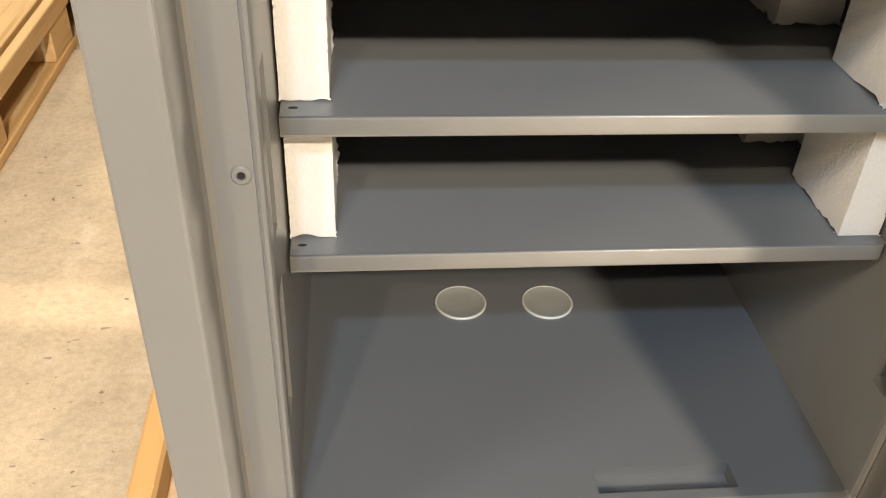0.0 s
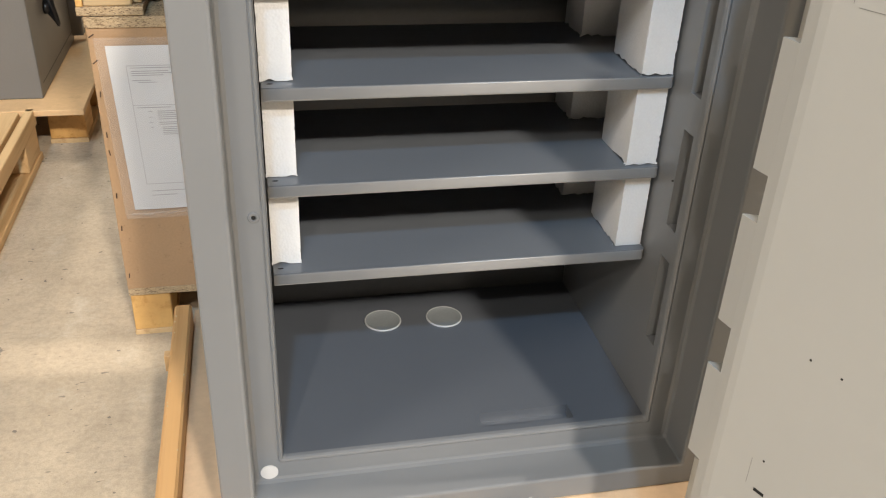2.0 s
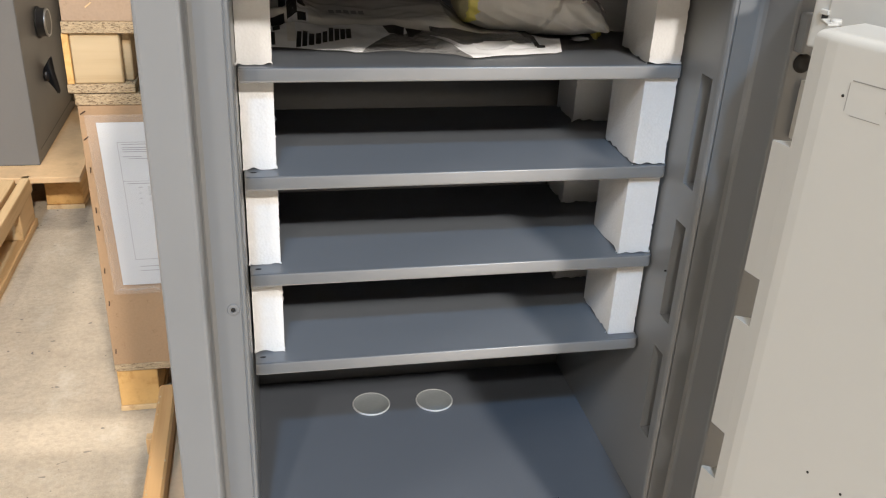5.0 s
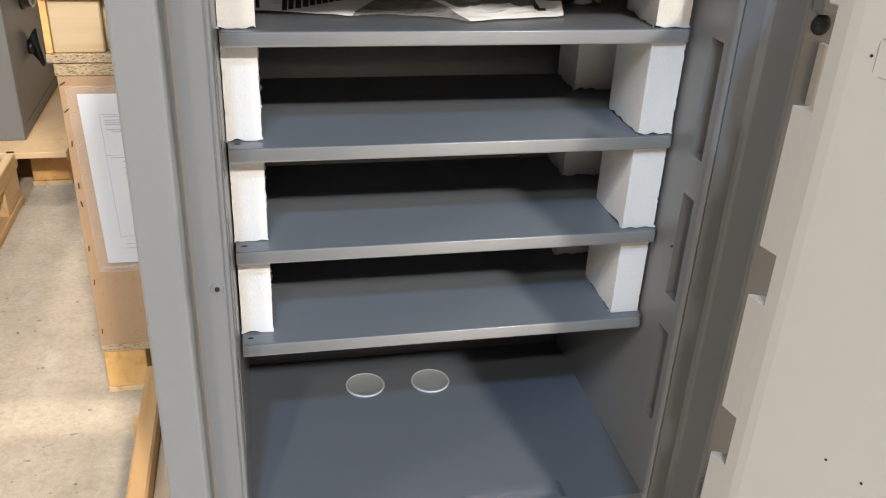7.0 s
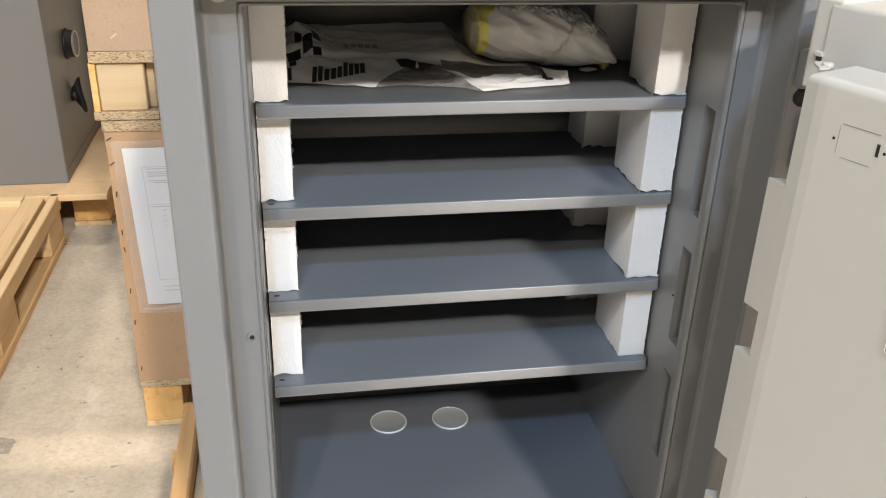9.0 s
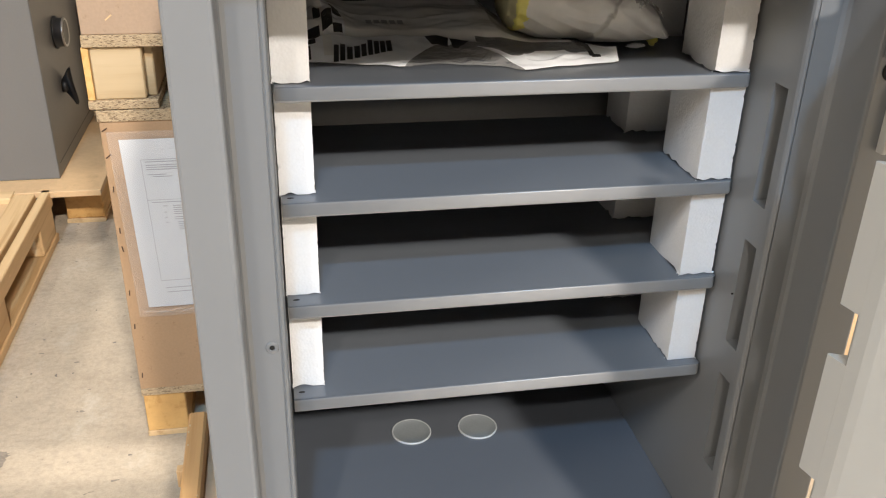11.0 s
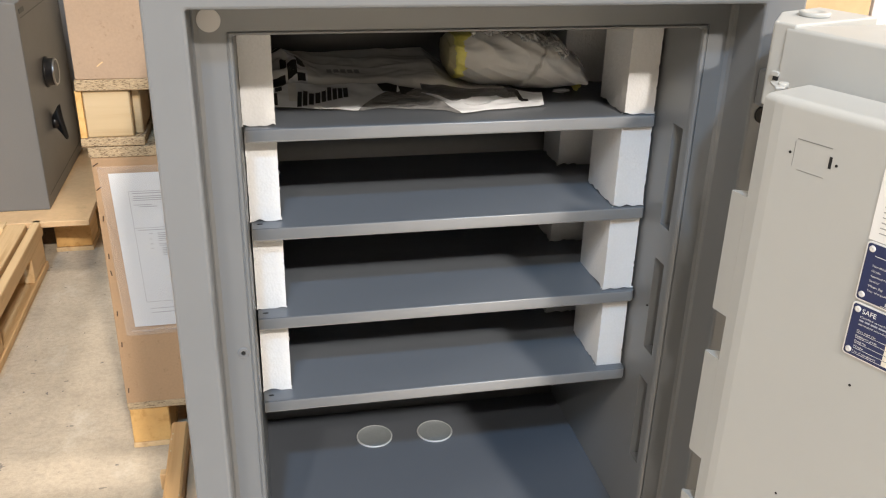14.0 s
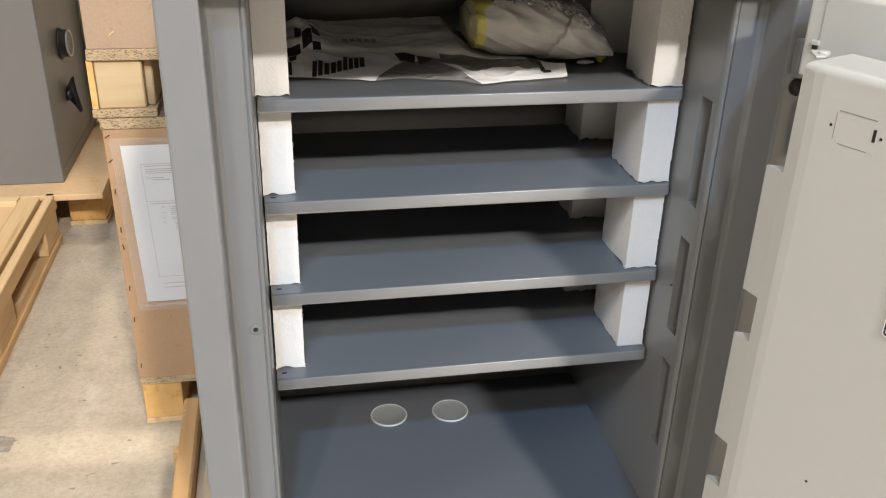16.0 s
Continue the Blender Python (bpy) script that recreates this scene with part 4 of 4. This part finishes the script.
        part(name, bm, mat, p, "twisted film end", True)


parcel()


# ---------------- pallets, crates and boards ----------------
def board(name, b, material, parent, bevel=0.002, label=""):
    return part(name, block(*b, bevel), material, parent, label)


def safe_pallet():
    p = thing("wooden_pallet", "plywood-topped pallet with a raised pine batten, under the safe", "pallet")
    board("deck", (-0.1595, 0.66, 0.375, 0.945, 0.132, 0.1505), DECK, p, 0.0015, "pale hardboard deck")
    board("batten", (-0.187, -0.1600, 0.330, 0.908, 0.120, 0.187), BATTEN, p, 0.0035, "worn pine batten along the edge")
    rng = random.Random(12)
    bm = bmesh.new()
    for _ in range(14):
        y, x = rng.uniform(0.34, 0.90), rng.choice((-0.1830, -0.1640)) + rng.uniform(-0.001, 0.001)
        w = rng.uniform(0.0008, 0.0018)
        block(x - w * 0.6, x + w * 0.6, y, y + w * 2.2, 0.1862, 0.1862 + w * 0.7, bm=bm)
    tagged(part("wood_chip", bm, SMOOTHPINE, p), kind="stuff")
    board("peg", (-0.1995, -0.1875, 0.795, 0.810, 0.135, 0.165), WOOD["z"], p, 0.001)
    board("front_strip", (-0.1595, 0.66, 0.330, 0.3745, 0.118, 0.1465), WOOD["x"], p)
    for x in (-0.13, 0.22, 0.57):
        for y in (0.40, 0.64, 0.88):
            board("block", (x - 0.045, x + 0.05, y - 0.045, y + 0.045, 0.022, 0.118), WOOD["y"], p, 0.003)
        board("stringer", (x - 0.05, x + 0.05, 0.35, 0.93, 0.118, 0.1318), WOOD["y"], p)
        board("runner", (x - 0.05, x + 0.05, 0.35, 0.93, 0.0, 0.022), WOOD["y"], p)
    return p


safe_pallet()


def wrap_scrap():
    """A scrap of clear wrap, crumpled against the foot of the safe."""
    w = thing("plastic_wrap", "crumpled scrap of clear plastic wrap at the safe's foot", "plastic wrap", (0.262, 0.400, 0.1506))
    bm = bmesh.new()
    nx, ny = 30, 14
    g = []
    for i in range(nx + 1):
        row = []
        for j in range(ny + 1):
            u, v = i / nx - 0.5, j / ny
            p = Vector((u * 9, v * 4, 3))
            ridge = max(0.0, 0.55 - 1.6 * abs(noise.noise(p))) + 0.4 * max(0.0, 0.4 - abs(noise.noise(p * 2.4)))
            z = 0.0004 + 0.020 * ridge * (0.25 + 0.75 * v) * (1 - (2 * u) ** 4)
            row.append(bm.verts.new((u * 0.075, (v - 0.45) * 0.030 + 0.003 * noise.noise(p * 1.3), z)))
        g.append(row)
    for i in range(nx):
        for j in range(ny):
            bm.faces.new((g[i][j], g[i + 1][j], g[i + 1][j + 1], g[i][j + 1]))
    part("sheet", bm, OVERWRAP, w)


wrap_scrap()


def staple(parent, x, y, z, tilt):
    bm = block(-0.0010, 0.0010, -0.0008, 0.0, -0.0050, 0.0050)
    o = part("staple", bm, RUST, parent)
    o.matrix_basis = pose(x, y, z, 0, tilt, 0)


def paper_crate():
    """The tall fibreboard crate with delivery papers."""
    x0, x1, y0, y1 = -0.2905, 0.36, 1.100, 1.62
    c = thing("shipping_crate", "brown fibreboard shipping crate on blocks with papers in a pouch", "crate")
    board("front_panel", (x0, x1, y0, y0 + 0.010, 0.1055, 0.597), FIBRE, c, 0.001, "brown stapled fibreboard front")
    board("side_panel", (x0, x0 + 0.010, y0 + 0.0101, y1, 0.1055, 0.597), FIBRE, c, 0.001)
    board("side_panel", (x1 - 0.010, x1, y0 + 0.0101, y1, 0.1055, 0.597), FIBRE, c, 0.001)
    board("back_panel", (x0 + 0.0101, x1 - 0.0101, y1 - 0.010, y1, 0.1055, 0.597), FIBRE, c, 0.001)
    board("lid", (x0 - 0.002, x1 + 0.002, y0 - 0.002, y1, 0.5972, 0.6155), CHIP, c, 0.001, "chipboard lid with raw flaky edges")
    board("base", (x0, x1, y0, y1, 0.0905, 0.1053), CHIP, c, 0.001, "chipboard base")
    for x in (x0 + 0.002, 0.0, x1 - 0.10):
        for y in (y0 + 0.003, y1 - 0.15):
            board("block", (x, x + 0.072, y, y + 0.14, 0.011, 0.0903), ORANGE["y"], c, 0.002)
        board("runner", (x - 0.001, x + 0.075, y0 + 0.002, y1, 0.0, 0.011), WOOD["y"], c, 0.001)
    rng = random.Random(4)
    for z, t in ((0.585, 60), (0.542, 55), (0.487, 8), (0.415, 4), (0.382, -5), (0.235, 6), (0.135, 4), (0.30, 3)):
        staple(c, x0 + 0.0065, y0 - 0.0001, z, t + rng.uniform(-4, 4))
    return c


crate = paper_crate()


def papers():
    d = thing("document_pouch", "delivery papers in a clear plastic pouch taped to the crate", "document")
    y = 1.0975
    bm = bmesh.new()
    x0, x1, z0, z1 = -0.2560, -0.0460, 0.2720, 0.5690

    def pt(u, v, lift=0.0):
        shear = -0.0095 * v
        return Vector((x0 + (x1 - x0) * u + shear + 0.0, y - lift - 0.0012 * noise.noise(Vector((u * 3, v * 4, 0))) - 0.0008, z0 + (z1 - z0) * v))

    def quad(u0, u1, v0, v1, lift, bm, k=4):
        g = [[bm.verts.new(pt(u0 + (u1 - u0) * i / k, v0 + (v1 - v0) * j / k, lift)) for j in range(k + 1)] for i in range(k + 1)]
        for i in range(k):
            for j in range(k):
                bm.faces.new((g[i][j], g[i + 1][j], g[i + 1][j + 1], g[i][j + 1]))

    quad(0, 1, 0, 1, 0.0, bm, 20)
    part("paper", bm, PAPER, d, "white printed sheet", True)
    for u0, u1, v0, v1 in ((0.13, 0.9, 0.885, 0.888), (0.13, 0.133, 0.165, 0.885), (0.13, 0.9, 0.165, 0.168), (0.13, 0.92, 0.655, 0.6575)):
        bm = bmesh.new()
        quad(u0, u1, v0, v1, 0.0006, bm)
        part("ruled_line", bm, FAINT, d)
    rows = [(0.16, 0.62, 0.872), (0.16, 0.44, 0.853), (0.16, 0.50, 0.841), (0.16, 0.40, 0.829), (0.16, 0.30, 0.800), (0.20, 0.34, 0.788), (0.16, 0.42, 0.640),
            (0.24, 0.27, 0.617), (0.31, 0.46, 0.617), (0.31, 0.44, 0.605), (0.31, 0.50, 0.593), (0.24, 0.26, 0.581), (0.31, 0.82, 0.581), (0.31, 0.70, 0.569),
            (0.24, 0.26, 0.549), (0.31, 0.66, 0.549), (0.31, 0.86, 0.537), (0.24, 0.26, 0.519), (0.33, 0.86, 0.519), (0.33, 0.80, 0.508), (0.33, 0.84, 0.497), (0.33, 0.74, 0.486), (0.33, 0.82, 0.475),
            (0.16, 0.46, 0.118), (0.16, 0.36, 0.090)]
    for u0, u1, v in rows:
        bm = bmesh.new()
        quad(u0, u1, v, v + 0.0042, 0.0006, bm, 2)
        part("text_line", bm, FAINT, d)
    bm = bmesh.new()
    x0, x1, z0, z1 = -0.272, -0.030, 0.2555, 0.5830
    quad(0, 1, 0, 1, 0.0030, bm, 24)
    part("clear_cover", bm, POUCH, d, "clear plastic pouch cover", True)
    bm = bmesh.new()
    for i in range(22):
        u = 0.06 + 0.042 * i
        r = 0.0016 + 0.0012 * (noise.noise(Vector((i * 1.7, 0, 0))) + 0.5)
        p = pt(u, 0.030 + 0.014 * noise.noise(Vector((i * 0.9, 3, 0))), 0.0034)
        bmesh.ops.create_icosphere(bm, subdivisions=1, radius=1, matrix=Matrix.Translation(p) @ Matrix.Diagonal((r * 3.4, r * 0.5, r, 1)))
    part("pouch_crease", bm, CLEAR, d, "", True)


papers()


def upper_crate():
    """The crate on short feet that stands on the first one."""
    x0, x1, y0 = -0.298, 0.36, 1.098
    c = thing("stacked_crate", "pale fibreboard crate on pine feet, stacked on another crate", "crate")
    board("runner", (x0 - 0.003, -0.199, y0, 1.60, 0.6170, 0.6305), CHIP, c, 0.001)
    board("runner", (0.26, 0.36, y0, 1.60, 0.6170, 0.6305), CHIP, c, 0.001)
    for x in (-0.2895, 0.27):
        board("foot", (x, x + 0.0735, y0 + 0.006, y0 + 0.15, 0.6307, 0.7108), SMOOTHPINE, c, 0.002, "pine foot block")
        board("foot", (x, x + 0.0735, 1.45, 1.59, 0.6307, 0.7108), WOOD["y"], c, 0.002)
    board("end_board", (-0.2155, -0.2020, y0 + 0.022, y0 + 0.15, 0.6307, 0.7108), SMOOTHPINE, c, 0.002)
    board("side_lath", (-0.3005, -0.2903, y0 + 0.004, 1.60, 0.6307, 0.7108), ORANGE["y"], c, 0.001)
    board("base", (x0, x1, y0, 1.61, 0.7110, 0.7290), CHIP, c, 0.001, "chipboard base with raw flaky edges")
    board("front_panel", (x0 + 0.002, x1, y0 + 0.003, y0 + 0.013, 0.7292, 1.32), FIBREPALE, c, 0.001, "pale fibreboard front")
    board("side_panel", (x0 + 0.002, x0 + 0.012, y0 + 0.0132, 1.60, 0.7292, 1.32), FIBREPALE, c, 0.001)
    board("side_panel", (x1 - 0.010, x1, y0 + 0.0132, 1.60, 0.7292, 1.32), FIBREPALE, c, 0.001)
    board("back_panel", (x0 + 0.013, x1 - 0.011, 1.59, 1.60, 0.7292, 1.32), FIBREPALE, c, 0.001)
    board("lid", (x0, x1 + 0.002, y0, 1.61, 1.3202, 1.338), CHIP, c, 0.001)
    bm = block(-0.006, 0.006, -0.0010, 0.0, -0.0010, 0.0010)
    o = part("wood_splinter", bm, WOOD["x"], c)
    o.matrix_basis = pose(-0.255, y0 + 0.003, 0.754, 0, -38, 0)


upper_crate()


def neighbour_safe():
    x0, x1, y0, y1, z0, z1 = -1.18, -0.5975, 2.0600, 2.6100, 0.1405, 0.702
    s = thing("closed_safe", "closed grey steel safe with black dial and handle", "safe")
    part("body", block(x0, x1, y0, y1, z0, z1, 0.004, 3), NEIGHBOUR, s)
    # flush door leaf on the side that faces along x, told by its seams
    for a, b, c, d in ((y0 + 0.030, y1 - 0.028, z0 + 0.033, z0 + 0.0355), (y0 + 0.030, y1 - 0.028, z1 - 0.0425, z1 - 0.040)):
        part("door_seam", block(x1 - 0.001, x1 + 0.0006, a, b, c, d), DARKGREY, s)
    part("hinge_strip", block(x1 - 0.002, x1 + 0.034, y1 - 0.026, y1 + 0.012, z0 + 0.02, z1, 0.003, 2), NEIGHBOUR, s)
    xm = x1
    to_x = Matrix.Rotation(radians(90), 4, "Y")
    m = Matrix.Translation((xm, 2.275, 0.478)) @ to_x @ Matrix.Diagonal((1.2, 1.2, 0.92, 1))
    dial = part("dial", lathe([(0.036, 0.001), (0.036, 0.006), (0.032, 0.008), (0.031, 0.026), (0.028, 0.030), (0.020, 0.030), (0.0001, 0.028)], 36, m), BLACK, s, "black combination dial", True)
    part("dial_ring", lathe([(0.0315, 0.0255), (0.0325, 0.028), (0.0300, 0.0318), (0.0270, 0.0305)], 36, m, False), STEEL, dial, "chrome ring", True)
    bm = bmesh.new()
    for k in range(20):
        a = 2 * math.pi * k / 20
        mm = m @ Matrix.Rotation(a, 4, "Z") @ Matrix.Translation((0.0235, 0, 0.0305))
        block(-0.0012, 0.0012, -0.0003, 0.0003, 0, 0.0006, bm=bm)
        bm.verts.ensure_lookup_table()
        for v in bm.verts[-8:]:
            v.co = mm @ v.co
    part("dial_mark", bm, INK, dial)
    # a three-winged handle, one wing up and one down
    prof = [(0.0, 0.018), (0.010, 0.030), (0.026, 0.054), (0.032, 0.056), (0.034, 0.030), (0.036, 0.004), (0.042, -0.030), (0.046, -0.060), (0.038, -0.066), (0.026, -0.044), (0.008, -0.020), (0.0, -0.014)]
    bm = bmesh.new()
    fr = [bm.verts.new((xm + a * 0.8, 2.252, 0.338 + b * 0.88)) for a, b in prof]
    bk = [bm.verts.new((xm + a * 0.8, 2.272, 0.338 + b * 0.88)) for a, b in prof]
    bm.faces.new(fr)
    bm.faces.new(bk)
    for i in range(len(prof)):
        bm.faces.new((fr[i], fr[(i + 1) % len(prof)], bk[(i + 1) % len(prof)], bk[i]))
    bmesh.ops.recalc_face_normals(bm, faces=bm.faces)
    bmesh.ops.bevel(bm, geom=list(bm.edges), offset=0.003, segments=2, affect="EDGES")
    hd = part("handle", bm, BLACK, s, "black winged handle", True)
    part("handle_hub", lathe([(0.018, 0), (0.017, 0.010), (0.012, 0.016), (0.0001, 0.016)], 24, Matrix.Translation((xm, 2.262, 0.334)) @ to_x), BLACK, hd, "", True)
    part("name_badge", block(x1, x1 + 0.0015, y0 + 0.022, y0 + 0.075, z1 - 0.030, z1 - 0.018), DARKGREY, s, "small dark maker's badge")
    return s


neighbour_safe()


def neighbour_pallet():
    p = thing("board_pallet", "pale plywood board on orange pine blocks under the closed safe", "pallet")
    board("deck", (-1.35, -0.4835, 1.9700, 2.75, 0.1235, 0.1400), PLY, p, 0.0012)
    for x in (-1.30, -0.95, -0.604):
        for y in (2.085, 2.34, 2.62):
            board("block", (x, x + 0.098, y, y + 0.115, 0.0130, 0.1233), ORANGE["y"], p, 0.003, "orange pine block")
        board("runner", (x - 0.002, x + 0.1, 2.083, 2.74, 0.0, 0.0128), WOOD["y"], p, 0.001)


neighbour_pallet()


def low_pallet():
    p = thing("empty_pallet", "empty pine pallet with a recessed board deck, lying on the concrete", "pallet")
    x1 = -0.6080
    ya, yb = 0.75, 1.985
    # side stringer board and the strip along its edge
    board("side_board", (x1 - 0.022, x1, ya, yb, 0.098, 0.140), WOOD["y"], p, 0.002, "pale pine side board")
    board("edge_strip", (x1 - 0.082, x1 - 0.031, ya, yb - 0.03, 0.112, 0.143), WOOD["y"], p, 0.002)
    board("deck_panel", (-1.42, x1 - 0.0825, ya, yb - 0.05, 0.112, 0.128), PLY, p, 0.001, "pale deck panel")
    for y, d in ((yb - 0.145, 0.14), (1.36, 0.14), (ya + 0.005, 0.14)):
        board("block", (x1 - 0.098, x1 - 0.004, y, y + d, 0.020, 0.0975), WOOD["y"], p, 0.003)
        board("block", (-1.05, -0.95, y, y + d, 0.020, 0.0975), WOOD["y"], p, 0.003)
        board("cross_board", (-1.42, x1 - 0.0225, y, y + d, 0.0976, 0.1118), WOOD["x"], p)
    for y in (yb - 0.05,):
        board("end_board", (-1.42, x1 - 0.085, y, y + 0.05, 0.112, 0.142), WOOD["x"], p)
    board("runner", (x1 - 0.100, x1, ya, yb, 0.0, 0.020), WOOD["y"], p)
    board("runner", (-1.052, -0.95, ya, yb, 0.0, 0.020), WOOD["y"], p)
    rng = random.Random(8)
    for _ in range(9):
        y, z = rng.uniform(ya, yb), 0.110 + rng.uniform(0, 0.02)
        part("splinter", block(x1 - 0.0036, x1 + 0.0008, y, y + 0.010, z, z + 0.0025), WOOD["y"], p)


low_pallet()


def right_crate():
    c = thing("standing_crate", "tall pale fibreboard crate standing behind the open door", "crate")
    # Depth to y 2.75 is unseen, set to block the far right lamp's light.
    board("front_panel", (0.62, 1.052, 1.000, 1.012, 0.10, 1.35), PLY, c, 0.001)
    board("side_panel", (1.042, 1.054, 1.0125, 2.75, 0.10, 1.35), FIBREPALE, c, 0.001)
    board("side_panel", (0.62, 0.632, 1.0125, 2.75, 0.10, 1.35), FIBREPALE, c, 0.001)
    board("lid", (0.62, 1.054, 1.000, 2.75, 1.3502, 1.366), CHIP, c, 0.001)
    board("base", (0.61, 1.06, 0.99, 2.76, 0.084, 0.0998), CHIP, c, 0.001)
    for x in (0.62, 0.955):
        for y in (1.0, 1.85, 2.6):
            board("block", (x, x + 0.095, y, y + 0.14, 0.0, 0.0838), ORANGE["y"], c, 0.002)
    w = thing("white_cabinet", "plain white steel cabinet behind the crates", "cabinet")
    part("body", block(1.062, 1.60, 1.02, 1.50, 0.0, 1.60, 0.004, 2), varied("white_paint", (0.72, 0.72, 0.73), 0.4), w)
    part("door", block(1.064, 1.59, 1.008, 1.0195, 0.04, 1.57, 0.002, 2), varied("white_door_paint", (0.70, 0.70, 0.71), 0.4), w)


right_crate()

# an old stain and a few scraps on the concrete
stain = thing("floor_stain", "dark dried stain on the concrete floor", "stain")
bm = bmesh.new()
ring = []
for i in range(72):
    a = i * 2 * math.pi / 72
    c2 = Vector((math.cos(a) * 1.6, math.sin(a) * 1.6, 0))
    k = 1 + 0.38 * noise.noise(c2) + 0.20 * noise.noise(c2 * 3.1)
    ring.append(bm.verts.new((-0.560 + 0.044 * math.cos(a) * k, 1.072 + 0.024 * math.sin(a) * k + 0.25 * 0.044 * math.cos(a), 0.0006)))
bm.faces.new(ring)
part("stain", bm, varied("stained_concrete", (0.262, 0.228, 0.184), 0.6, 40.0, 200.0, 0.25, 300.0, 0.001, 0.4, 0.25), stain)
